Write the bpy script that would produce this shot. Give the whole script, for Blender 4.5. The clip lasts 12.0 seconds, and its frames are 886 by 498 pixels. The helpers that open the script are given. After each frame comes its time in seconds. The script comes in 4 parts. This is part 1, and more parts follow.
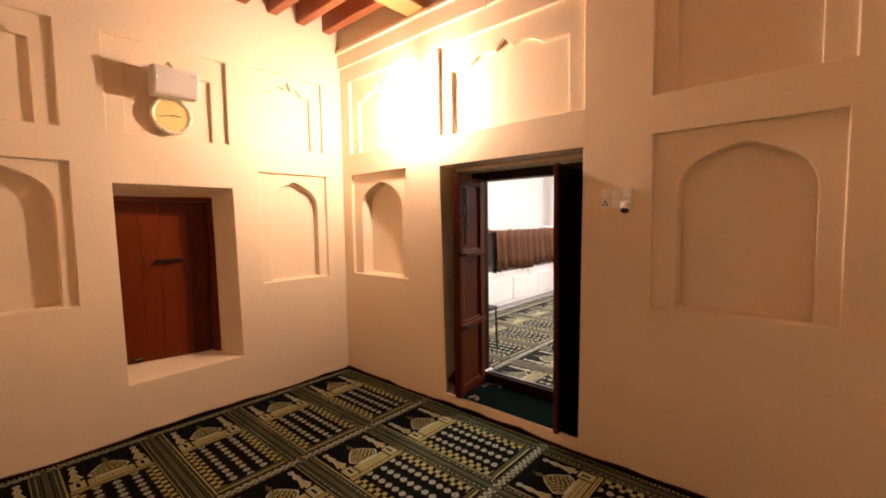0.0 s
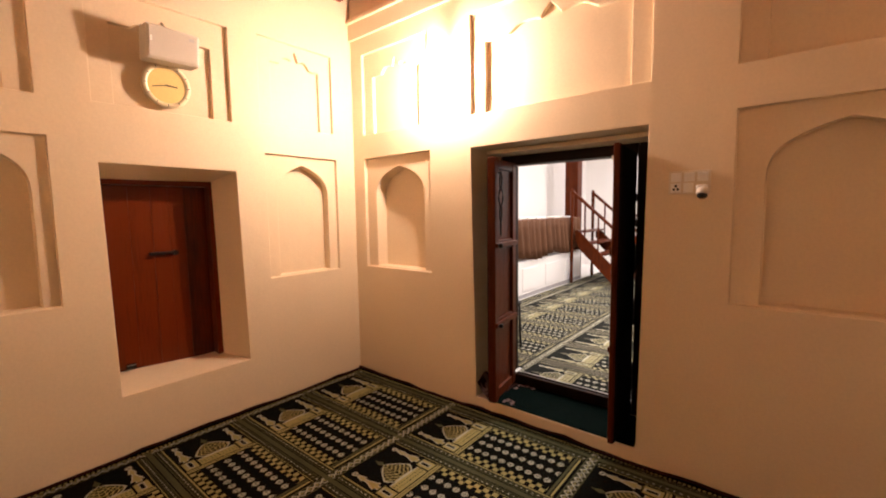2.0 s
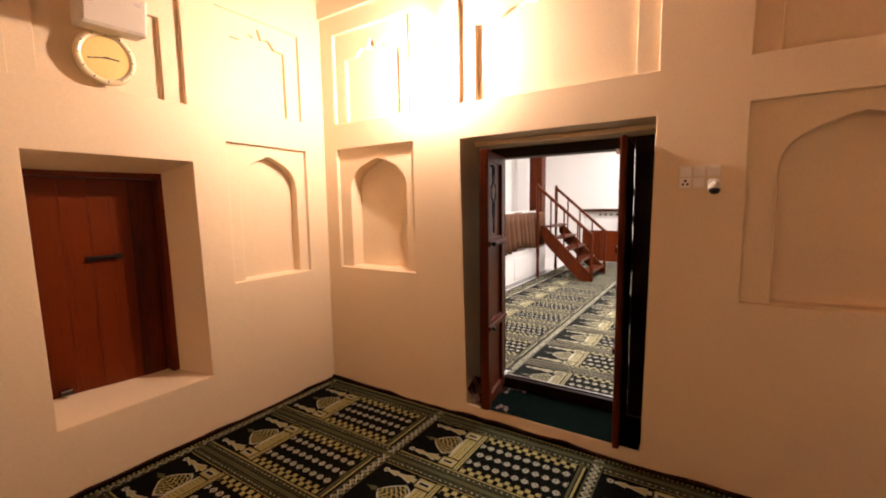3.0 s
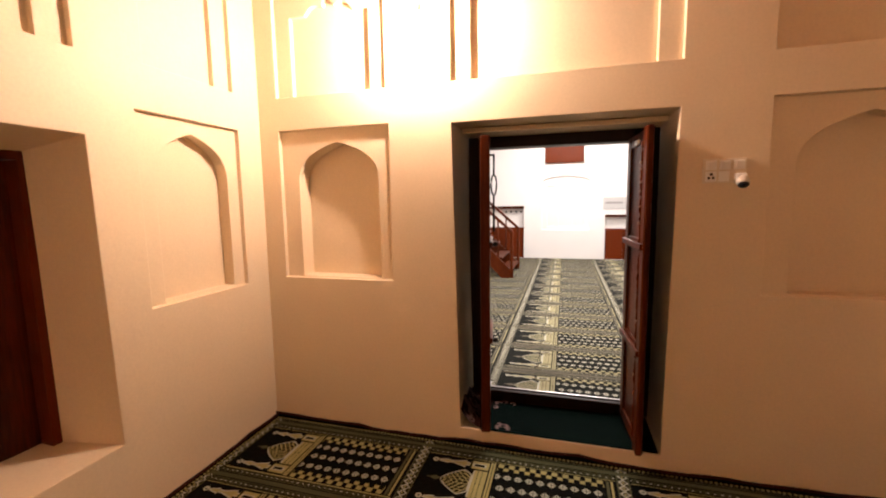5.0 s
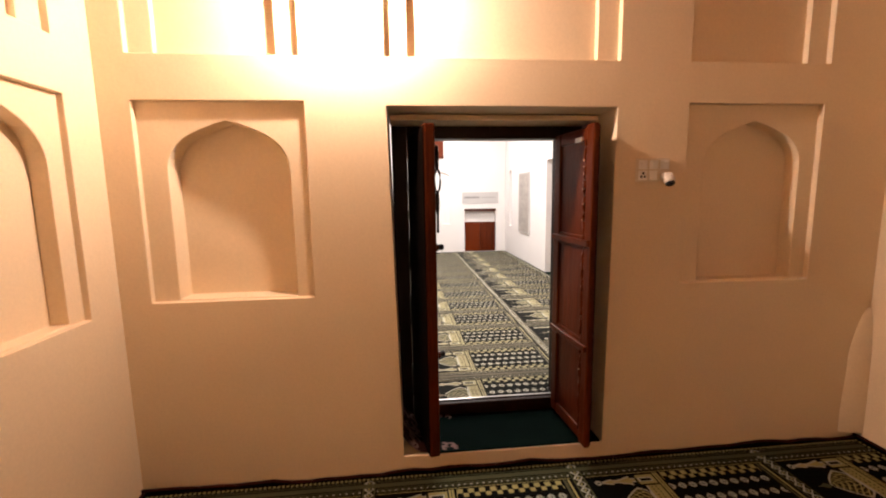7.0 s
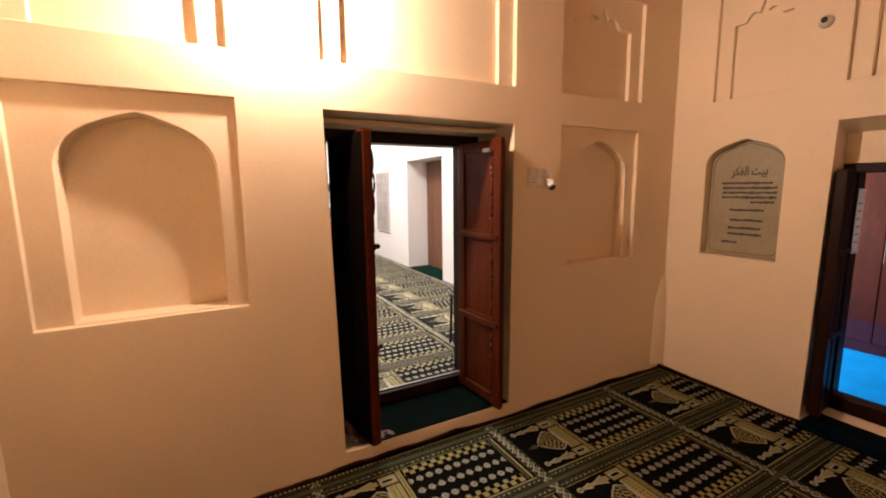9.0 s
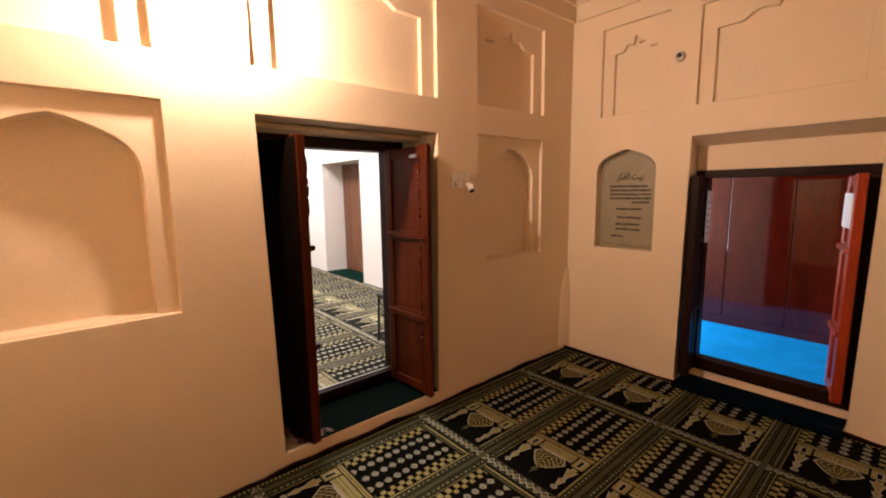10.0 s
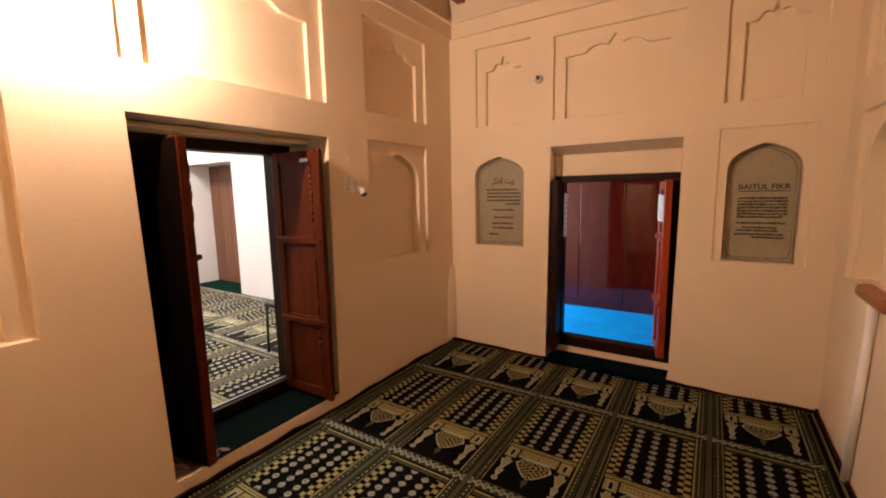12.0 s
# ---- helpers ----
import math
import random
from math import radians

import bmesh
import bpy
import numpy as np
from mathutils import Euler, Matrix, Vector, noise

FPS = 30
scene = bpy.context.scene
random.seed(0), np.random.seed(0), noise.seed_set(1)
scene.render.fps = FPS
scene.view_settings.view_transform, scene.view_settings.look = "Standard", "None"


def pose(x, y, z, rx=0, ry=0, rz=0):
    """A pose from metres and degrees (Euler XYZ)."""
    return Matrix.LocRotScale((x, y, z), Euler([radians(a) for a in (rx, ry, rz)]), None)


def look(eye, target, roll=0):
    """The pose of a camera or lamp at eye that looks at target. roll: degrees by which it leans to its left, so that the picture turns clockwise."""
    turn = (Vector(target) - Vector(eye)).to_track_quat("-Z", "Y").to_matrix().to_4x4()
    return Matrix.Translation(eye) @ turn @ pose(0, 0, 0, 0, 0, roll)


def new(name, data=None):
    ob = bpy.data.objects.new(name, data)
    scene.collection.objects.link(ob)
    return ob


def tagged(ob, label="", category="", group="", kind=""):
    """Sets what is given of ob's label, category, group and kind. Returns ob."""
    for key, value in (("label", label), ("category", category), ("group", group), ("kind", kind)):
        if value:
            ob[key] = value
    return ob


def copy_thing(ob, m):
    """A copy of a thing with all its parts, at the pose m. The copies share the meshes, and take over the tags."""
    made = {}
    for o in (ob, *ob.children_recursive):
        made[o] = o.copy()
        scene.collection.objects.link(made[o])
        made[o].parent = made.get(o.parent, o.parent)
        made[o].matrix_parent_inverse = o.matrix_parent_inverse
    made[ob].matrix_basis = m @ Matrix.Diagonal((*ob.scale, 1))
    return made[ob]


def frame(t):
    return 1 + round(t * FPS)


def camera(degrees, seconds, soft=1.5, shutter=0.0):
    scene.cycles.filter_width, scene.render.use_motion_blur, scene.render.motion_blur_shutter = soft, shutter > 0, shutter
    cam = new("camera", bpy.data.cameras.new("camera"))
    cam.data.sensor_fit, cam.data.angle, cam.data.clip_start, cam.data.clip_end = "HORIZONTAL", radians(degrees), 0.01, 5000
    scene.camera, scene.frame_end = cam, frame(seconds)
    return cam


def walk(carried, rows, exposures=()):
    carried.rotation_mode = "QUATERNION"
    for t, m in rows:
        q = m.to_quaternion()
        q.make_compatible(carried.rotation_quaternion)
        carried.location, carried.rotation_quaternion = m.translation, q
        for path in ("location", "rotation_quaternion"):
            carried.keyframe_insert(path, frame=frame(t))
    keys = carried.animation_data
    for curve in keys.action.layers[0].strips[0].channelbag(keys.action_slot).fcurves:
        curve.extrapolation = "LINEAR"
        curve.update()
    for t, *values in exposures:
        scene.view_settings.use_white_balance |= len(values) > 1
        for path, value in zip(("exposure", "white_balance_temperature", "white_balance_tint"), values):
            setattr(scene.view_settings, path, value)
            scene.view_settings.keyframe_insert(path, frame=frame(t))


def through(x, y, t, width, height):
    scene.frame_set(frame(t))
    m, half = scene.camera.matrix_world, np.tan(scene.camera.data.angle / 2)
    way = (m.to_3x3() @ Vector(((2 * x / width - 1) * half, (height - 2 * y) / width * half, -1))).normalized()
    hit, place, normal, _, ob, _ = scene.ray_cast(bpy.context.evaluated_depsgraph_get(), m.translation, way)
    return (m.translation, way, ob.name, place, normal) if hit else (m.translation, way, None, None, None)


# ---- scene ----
cam = camera(93.4, 12.0, soft=2.0)
PATH = [
    (0, (1.723, -0.05, 1.578), (0.396, 1.44, 1.44), -0.9),
    (0.5, (1.604, -0.066, 1.576), (0.275, 1.42, 1.425), -0.8),
    (1, (1.502, -0.091, 1.573), (0.175, 1.397, 1.412), -0.8),
    (1.5, (1.384, -0.089, 1.565), (0.078, 1.416, 1.394), -0.9),
    (2, (1.228, -0.044, 1.558), (-0.034, 1.497, 1.376), -0.8),
    (2.5, (1.09, -0.02, 1.556), (-0.097, 1.579, 1.363), -0.9),
    (3, (0.883, -0.017, 1.568), (-0.192, 1.656, 1.359), -0.9),
    (3.2, (0.803, -0.009, 1.563), (-0.235, 1.689, 1.353), -0.9),
    (5, (0.044, 0.072, 1.557), (-0.511, 1.98, 1.332), -0.9),
    (5.5, (-0.129, 0.128, 1.546), (-0.515, 2.075, 1.308), -0.9),
    (6, (-0.268, 0.23, 1.548), (-0.467, 2.204, 1.303), -0.9),
    (6.5, (-0.394, 0.297, 1.568), (-0.401, 2.281, 1.312), -1.0),
    (7, (-0.554, 0.346, 1.583), (-0.359, 2.319, 1.319), -0.9),
    (8.8, (-1.063, 0.314, 1.624), (-0.209, 2.1, 1.337), -0.8),
    (9, (-1.126, 0.312, 1.615), (-0.188, 2.055, 1.331), -0.6),
    (9.5, (-1.219, 0.279, 1.61), (-0.096, 1.911, 1.334), -0.7),
    (10, (-1.325, 0.226, 1.617), (-0.041, 1.735, 1.342), -0.8),
    (10.5, (-1.39, 0.182, 1.619), (0.021, 1.572, 1.347), -0.9),
    (11, (-1.435, 0.193, 1.618), (0.082, 1.467, 1.345), -0.9),
    (11.5, (-1.477, 0.203, 1.623), (0.126, 1.368, 1.351), -0.9),
    (12, (-1.504, 0.214, 1.625), (0.158, 1.293, 1.354), -1.1),
]
walk(cam, [(t, look(eye, target, roll)) for t, eye, target, roll in PATH],
     exposures=[(0, 0.0), (5, 0.0), (7, -0.09), (9.5, -0.12), (12, -0.08)])

# ---- world and light ----
world = bpy.data.worlds.new("daylight")
scene.world = world
world.use_nodes = True
wn = world.node_tree
sky = wn.nodes.new("ShaderNodeTexSky")
sky.sky_type, sky.sun_disc, sky.sun_elevation, sky.sun_rotation = "NISHITA", False, radians(40), radians(200)
wn.links.new(sky.outputs[0], wn.nodes["Background"].inputs[0])
wn.nodes["Background"].inputs[1].default_value = 0.1


def lamp(name, kind, m, power, colour, size=0.1, size_y=None):
    data = bpy.data.lights.new(name, kind)
    data.energy, data.color = power, colour
    if kind == "AREA":
        data.shape, data.size, data.size_y = "RECTANGLE", size, size_y or size
    else:
        data.shadow_soft_size = size
    ob = new(name, data)
    ob.matrix_basis = m
    return ob


for ty in (4.4, 6.5, 8.6):
    lamp("tube_glow", "AREA", pose(0.2, ty, 3.505, 0, 0, 0), 105, (1.0, 0.93, 0.9), 1.2, 0.1)
lamp("window_daylight", "AREA", pose(3.33, 2.86, 1.35, 90, 0, 180), 54, (0.85, 0.88, 1.0), 0.9, 1.2)


# ---- materials ----
def material(name, colour, rough=0.6, metal=0.0, grain=40.0, vary=0.12, bump=0.15, stain=1.3, stretch=(1, 1, 1), emit=0.0, coat=0.0, bump_scale=None, island=0.0, spec=0.5):
    mat = bpy.data.materials.new(name)
    mat.use_nodes = True
    nt = mat.node_tree
    n, l = nt.nodes, nt.links
    b = n["Principled BSDF"]
    b.inputs["Roughness"].default_value, b.inputs["Metallic"].default_value = rough, metal
    b.inputs["Coat Weight"].default_value, b.inputs["Specular IOR Level"].default_value = coat, spec
    tc, mp = n.new("ShaderNodeTexCoord"), n.new("ShaderNodeMapping")
    mp.inputs["Scale"].default_value = stretch
    l.new(tc.outputs["Object"], mp.inputs[0])
    fine, coarse = n.new("ShaderNodeTexNoise"), n.new("ShaderNodeTexNoise")
    fine.inputs["Scale"].default_value, fine.inputs["Detail"].default_value = grain, 5
    coarse.inputs["Scale"].default_value, coarse.inputs["Detail"].default_value = stain, 3
    l.new(mp.outputs[0], fine.inputs["Vector"])
    l.new(mp.outputs[0], coarse.inputs["Vector"])
    add = n.new("ShaderNodeMath")
    add.operation = "ADD"
    l.new(fine.outputs["Fac"], add.inputs[0])
    l.new(coarse.outputs["Fac"], add.inputs[1])
    last = add
    if island:
        info, mul = n.new("ShaderNodeObjectInfo"), n.new("ShaderNodeMath")
        mul.operation = "MULTIPLY_ADD"
        mul.inputs[1].default_value = island
        l.new(info.outputs["Random"], mul.inputs[0])
        l.new(add.outputs[0], mul.inputs[2])
        last = mul
    ramp = n.new("ShaderNodeMapRange")
    ramp.inputs["From Min"].default_value, ramp.inputs["From Max"].default_value = 0.6, 1.4
    ramp.inputs["To Min"].default_value, ramp.inputs["To Max"].default_value = 1 - vary, 1 + vary
    l.new(last.outputs[0], ramp.inputs["Value"])
    mix = n.new("ShaderNodeVectorMath")
    mix.operation = "SCALE"
    mix.inputs[0].default_value = colour
    l.new(ramp.outputs[0], mix.inputs["Scale"])
    l.new(mix.outputs[0], b.inputs["Base Color"])
    if bump:
        bp = n.new("ShaderNodeBump")
        bp.inputs["Strength"].default_value, bp.inputs["Distance"].default_value = bump, 0.01
        if bump_scale:
            bn = n.new("ShaderNodeTexNoise")
            bn.inputs["Scale"].default_value, bn.inputs["Detail"].default_value = bump_scale, 4
            l.new(mp.outputs[0], bn.inputs["Vector"])
            l.new(bn.outputs["Fac"], bp.inputs["Height"])
        else:
            l.new(add.outputs[0], bp.inputs["Height"])
        l.new(bp.outputs[0], b.inputs["Normal"])
    if emit:
        b.inputs["Emission Color"].default_value = (*colour, 1)
        b.inputs["Emission Strength"].default_value = emit
    return mat


PLASTER = material("cream_plaster", (0.785, 0.64, 0.452), 0.46, spec=0.22, grain=70, vary=0.06, bump=0.45, stain=1.1, bump_scale=5.5)
WHITE = material("white_plaster", (0.82, 0.78, 0.76), 0.6, grain=60, vary=0.04, bump=0.2, bump_scale=6)
WOOD = material("red_brown_wood", (0.078, 0.0152, 0.0039), 0.30, spec=0.08, grain=14, vary=0.5, bump=0.15, stain=2, stretch=(6, 6, 0.5))
WOOD_X = material("joist_wood", (0.27, 0.085, 0.032), 0.5, grain=14, vary=0.3, bump=0.2, stain=3, stretch=(0.5, 6, 6))
# The girder's yellow tone holds the wall lamp's light falling on it.
WOOD_Y = material("lamplit_girder_wood", (0.42, 0.24, 0.08), 0.5, grain=14, vary=0.2, bump=0.2, stain=3, stretch=(6, 0.5, 6))
PLANK = material("shutter_plank", (0.071, 0.0110, 0.0017), 0.28, spec=0.16, grain=12, vary=0.75, bump=0.12, stain=2, stretch=(6, 6, 0.5), coat=0.06, island=0.6)
DARKWOOD = material("dark_frame_wood", (0.016, 0.005, 0.0025), 0.45, spec=0.12, grain=16, vary=0.3, bump=0.15, stain=3, stretch=(5, 5, 0.6), coat=0.05)
BARE = material("bare_chipped_wood", (0.42, 0.30, 0.22), 0.35, grain=60, vary=0.2, bump=0.1)
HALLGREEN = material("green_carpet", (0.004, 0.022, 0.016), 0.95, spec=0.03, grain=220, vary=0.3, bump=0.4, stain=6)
# Near-black that puts the shade behind the open leaves into their colour.
SHADEWOOD = material("shade_black_wood", (0.0035, 0.0018, 0.0012), 0.6, spec=0.04, grain=16, vary=0.3, bump=0.15, stain=3, stretch=(5, 5, 0.6))
IRON = material("black_iron", (0.02, 0.018, 0.017), 0.42, 0.8, grain=80, bump=0.1)
STEEL = material("bare_steel", (0.5, 0.48, 0.45), 0.3, 1.0, grain=90, bump=0.05)
PLASTIC = material("white_plastic", (0.88, 0.86, 0.83), 0.35, grain=120, vary=0.03, bump=0.03)
GREYPLASTIC = material("off_white_plastic", (0.60, 0.545, 0.47), 0.5, grain=200, vary=0.05, bump=0.1)
PLATE = material("ivory_switch_plate", (0.74, 0.66, 0.54), 0.4, grain=120, vary=0.03, bump=0.03)
BLACK = material("black_plastic", (0.012, 0.012, 0.014), 0.25, grain=100, vary=0.1, bump=0.02)
GILT = material("gilt_dial", (0.80, 0.60, 0.24), 0.4, 0.3, grain=60, vary=0.06, bump=0.02)
CLOCKRIM = material("clock_rim", (0.80, 0.68, 0.46), 0.4, 0.2, grain=60, vary=0.06, bump=0.02)
STONE = material("grey_green_stone", (0.31, 0.27, 0.175), 0.4, grain=30, vary=0.14, bump=0.05, stain=4)
INK = material("engraved_ink", (0.03, 0.028, 0.02), 0.6, grain=60, bump=0.0)
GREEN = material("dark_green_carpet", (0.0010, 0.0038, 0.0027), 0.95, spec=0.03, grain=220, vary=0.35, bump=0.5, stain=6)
MATBLUE = material("dark_blue_mat", (0.0010, 0.0055, 0.0085), 0.95, spec=0.03, grain=220, vary=0.35, bump=0.5, stain=6)
BLUE = material("blue_carpet", (0.008, 0.36, 0.88), 0.95, spec=0.03, grain=220, vary=0.2, bump=0.4, stain=5)
SKIRT = material("brown_cloth", (0.098, 0.036, 0.012), 0.85, grain=130, vary=0.2, bump=0.2, stain=5)
BULB = material("lit_bulb", (1.0, 0.735, 0.59), 0.4, bump=0, vary=0.01, emit=2600)
TUBE = material("lit_tube", (1.0, 0.95, 0.9), 0.4, bump=0, vary=0.01, emit=12)
GLOSSWOOD = material("varnished_wood", (0.080, 0.0065, 0.0028), 0.06, spec=0.5, grain=12, vary=0.4, bump=0.10, stain=2.5, stretch=(1, 3, 0.8), coat=0.2, bump_scale=2.2)
REDLEAF = material("red_varnished_wood", (0.32, 0.038, 0.010), 0.34, spec=0.25, grain=12, vary=0.3, bump=0.1, stain=2.5, stretch=(5, 5, 0.5), coat=0.05)
WOODX2 = material("rail_wood", (0.30, 0.11, 0.04), 0.4, grain=14, vary=0.25, bump=0.1, stain=3, stretch=(0.5, 6, 6))
PALEWOOD = material("brown_door_wood", (0.17, 0.065, 0.03), 0.45, grain=12, vary=0.25, bump=0.1, stain=2.5, stretch=(5, 5, 0.5))
MAROON = material("dark_mat_pile", (0.034, 0.011, 0.008), 0.95, spec=0.03, grain=200, vary=0.35, bump=0.5, stain=8)
FADED = material("faded_scroll", (0.16, 0.10, 0.085), 0.95, spec=0.03, grain=200, vary=0.3, bump=0.3, stain=8)
BANNER = material("pale_grey_sheet", (0.52, 0.50, 0.49), 0.6, grain=80, vary=0.05, bump=0.02)
BANNER2 = material("grey_sheet_bar", (0.42, 0.40, 0.39), 0.6, grain=80, vary=0.05, bump=0.02)
GREYINK = material("grey_ink", (0.30, 0.28, 0.28), 0.6, grain=80, vary=0.1, bump=0.0)
PICTURE = material("faded_landscape", (0.36, 0.32, 0.29), 0.6, grain=7, vary=0.28, bump=0.0, stain=2.2, stretch=(1, 1.5, 2.5))
PAPER = material("white_paper", (0.80, 0.79, 0.77), 0.7, grain=90, vary=0.05, bump=0.05)
CHAIRPAD = material("black_padding", (0.018, 0.016, 0.017), 0.6, grain=120, vary=0.2, bump=0.1)
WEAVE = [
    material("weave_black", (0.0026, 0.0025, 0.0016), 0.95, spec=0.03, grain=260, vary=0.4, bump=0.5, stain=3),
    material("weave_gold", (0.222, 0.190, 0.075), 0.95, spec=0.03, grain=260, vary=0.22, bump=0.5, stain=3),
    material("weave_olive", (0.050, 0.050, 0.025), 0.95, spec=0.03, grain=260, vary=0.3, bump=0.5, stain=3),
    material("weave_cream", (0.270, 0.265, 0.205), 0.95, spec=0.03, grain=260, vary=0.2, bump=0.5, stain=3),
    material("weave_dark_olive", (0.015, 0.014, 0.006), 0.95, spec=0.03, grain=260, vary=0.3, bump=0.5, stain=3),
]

# The room's weave again, in paler and greyer copies that carry the hall's glare.
HALL_LIT_WEAVE = [
    material("lit_weave_black", (0.016, 0.016, 0.014), 0.95, spec=0.03, grain=260, vary=0.4, bump=0.5, stain=3),
    material("lit_weave_gold", (0.345, 0.303, 0.178), 0.95, spec=0.03, grain=260, vary=0.22, bump=0.5, stain=3),
    material("lit_weave_olive", (0.148, 0.134, 0.098), 0.95, spec=0.03, grain=260, vary=0.3, bump=0.5, stain=3),
    material("lit_weave_cream", (0.46, 0.43, 0.345), 0.95, spec=0.03, grain=260, vary=0.2, bump=0.5, stain=3),
    material("lit_weave_dark_olive", (0.060, 0.055, 0.042), 0.95, spec=0.03, grain=260, vary=0.3, bump=0.5, stain=3),
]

# ---- building helpers ----
def finish(bm):
    bmesh.ops.remove_doubles(bm, verts=bm.verts, dist=1e-5)
    bmesh.ops.recalc_face_normals(bm, faces=bm.faces)
    me = bpy.data.meshes.new("mesh")
    bm.to_mesh(me)
    bm.free()
    return me


def part(name, bm, mat, parent=None, label="", bevel=0.0, smooth=False):
    me = finish(bm) if isinstance(bm, bmesh.types.BMesh) else bm
    if not me.materials:
        for m in mat if isinstance(mat, (list, tuple)) else [mat]:
            me.materials.append(m)
    if smooth:
        me.shade_smooth()
    ob = new(name, me)
    if parent:
        ob.parent = parent
    if label:
        ob["label"] = label
    if bevel:
        mod = ob.modifiers.new("worn_edges", "BEVEL")
        mod.width, mod.segments, mod.limit_method, mod.angle_limit = bevel, 2, "ANGLE", radians(40)
    return ob


def thing(name, m, label, category, group="", kind=""):
    ob = new(name)
    ob.empty_display_size = 0.05
    ob.matrix_basis = m
    return tagged(ob, label, category, group, kind)


def box(x0, x1, y0, y1, z0, z1, bm=None):
    bm = bm or bmesh.new()
    made = bmesh.ops.create_cube(bm, size=1)["verts"]
    for v in made:
        v.co = Vector(((x0 + x1) / 2 + v.co.x * (x1 - x0), (y0 + y1) / 2 + v.co.y * (y1 - y0), (z0 + z1) / 2 + v.co.z * (z1 - z0)))
    return bm


def prism(poly, f, d0, d1, bm=None):
    """A closed slab: the outline poly at depths d0 and d1, mapped by f(u, v, d)."""
    bm = bm or bmesh.new()
    a = [bm.verts.new(f(u, v, d0)) for u, v in poly]
    b = [bm.verts.new(f(u, v, d1)) for u, v in poly]
    bm.faces.new(a)
    bm.faces.new(b[::-1])
    for i in range(len(a)):
        j = (i + 1) % len(a)
        bm.faces.new((a[j], a[i], b[i], b[j]))
    return bm


def rod(a, b, r, bm=None, n=12, r2=None):
    bm = bm or bmesh.new()
    a, b = Vector(a), Vector(b)
    q = (b - a).to_track_quat("Z", "Y").to_matrix().to_4x4()
    m = Matrix.Translation((a + b) / 2) @ q
    bmesh.ops.create_cone(bm, cap_ends=True, segments=n, radius1=r, radius2=r if r2 is None else r2, depth=(b - a).length, matrix=m)
    return bm


def lathe(profile, m, bm=None, n=20):
    """A turned solid from (radius, height) pairs, along m's z axis."""
    bm = bm or bmesh.new()
    rings = [[bm.verts.new(m @ Vector((r * math.cos(2 * math.pi * i / n), r * math.sin(2 * math.pi * i / n), h))) for i in range(n)] for r, h in profile]
    for a, b in zip(rings, rings[1:]):
        for i in range(n):
            bm.faces.new((a[i], a[(i + 1) % n], b[(i + 1) % n], b[i]))
    bm.faces.new(rings[0][::-1])
    bm.faces.new(rings[-1])
    return bm


def tube(points, r, bm=None, n=8, closed=False):
    bm = bm or bmesh.new()
    pts = [Vector(p) for p in points]
    rings = []
    for i, p in enumerate(pts):
        a = pts[i - 1] if i or closed else p
        b = pts[(i + 1) % len(pts)] if i + 1 < len(pts) or closed else p
        q = (b - a).to_track_quat("Z", "Y")
        rings.append([bm.verts.new(p + q @ Vector((r * math.cos(2 * math.pi * k / n), r * math.sin(2 * math.pi * k / n), 0))) for k in range(n)])
    pairs = list(zip(rings, rings[1:])) + ([(rings[-1], rings[0])] if closed else [])
    for a, b in pairs:
        for k in range(n):
            bm.faces.new((a[k], a[(k + 1) % n], b[(k + 1) % n], b[k]))
    if not closed:
        bm.faces.new(rings[0][::-1])
        bm.faces.new(rings[-1])
    return bm


# ---- carved plaster walls ----
def rect(u0, u1, v0, v1):
    return [(u0, v0), (u1, v0), (u1, v1), (u0, v1)]


def arch(u0, u1, v0, spring, apex):
    """A niche outline with rounded shoulders and a blunt point."""
    c, w = (u0 + u1) / 2, (u1 - u0) / 2
    prof = ((1.0, 0.0), (0.992, 0.15), (0.965, 0.29), (0.915, 0.42), (0.835, 0.545), (0.72, 0.66), (0.565, 0.765), (0.38, 0.86), (0.18, 0.945), (0.0, 1.0))
    half = [(a * w, spring + k * (apex - spring)) for a, k in prof]
    right = [(c + x, y) for x, y in half]
    left = [(c - x, y) for x, y in half[:-1]][::-1]
    return [(u0, v0), (u1, v0)] + right + left


def crest(u0, u1, v0, v1, rise):
    """An upper panel with a scalloped head: flat shoulders, a hump each side and a pointed middle."""
    c, w = (u0 + u1) / 2, (u1 - u0) / 2
    prof = [(1.0, 0.0), (0.62, 0.02), (0.55, 0.18), (0.48, 0.36), (0.40, 0.46), (0.30, 0.48), (0.20, 0.42), (0.14, 0.36), (0.07, 0.72), (0.0, 1.0)]
    right = [(c + a * w, v1 + b * rise) for a, b in prof]
    left = [(c - a * w, v1 + b * rise) for a, b in prof[:-1]][::-1]
    return [(u0, v0), (u1, v0)] + right + left


def hole(poly, depth, inner=(), through=False, back=None):
    return {"poly": poly, "depth": depth, "inner": inner, "through": through, "back": back or poly}


def relief(bm, f, outer, d, holes, thick, through):
    edges = []
    rims = []
    for poly in [outer] + [h["poly"] for h in holes]:
        vs = [bm.verts.new(f(u, v, d)) for u, v in poly]
        edges += [bm.edges.new((vs[i], vs[(i + 1) % len(vs)])) for i in range(len(vs))]
        rims.append(vs)
    bmesh.ops.triangle_fill(bm, use_beauty=True, use_dissolve=False, edges=edges)
    for h, vs in zip(holes, rims[1:]):
        d2 = thick if h["through"] else d + h["depth"]
        ws = [bm.verts.new(f(u, v, d2)) for u, v in (h["back"] if h["through"] else h["poly"])]
        for i in range(len(vs)):
            j = (i + 1) % len(vs)
            bm.faces.new((vs[i], vs[j], ws[j], ws[i]))
        if h["through"]:
            through.append(h)
        else:
            relief(bm, f, h["poly"], d2, h["inner"], thick, through)


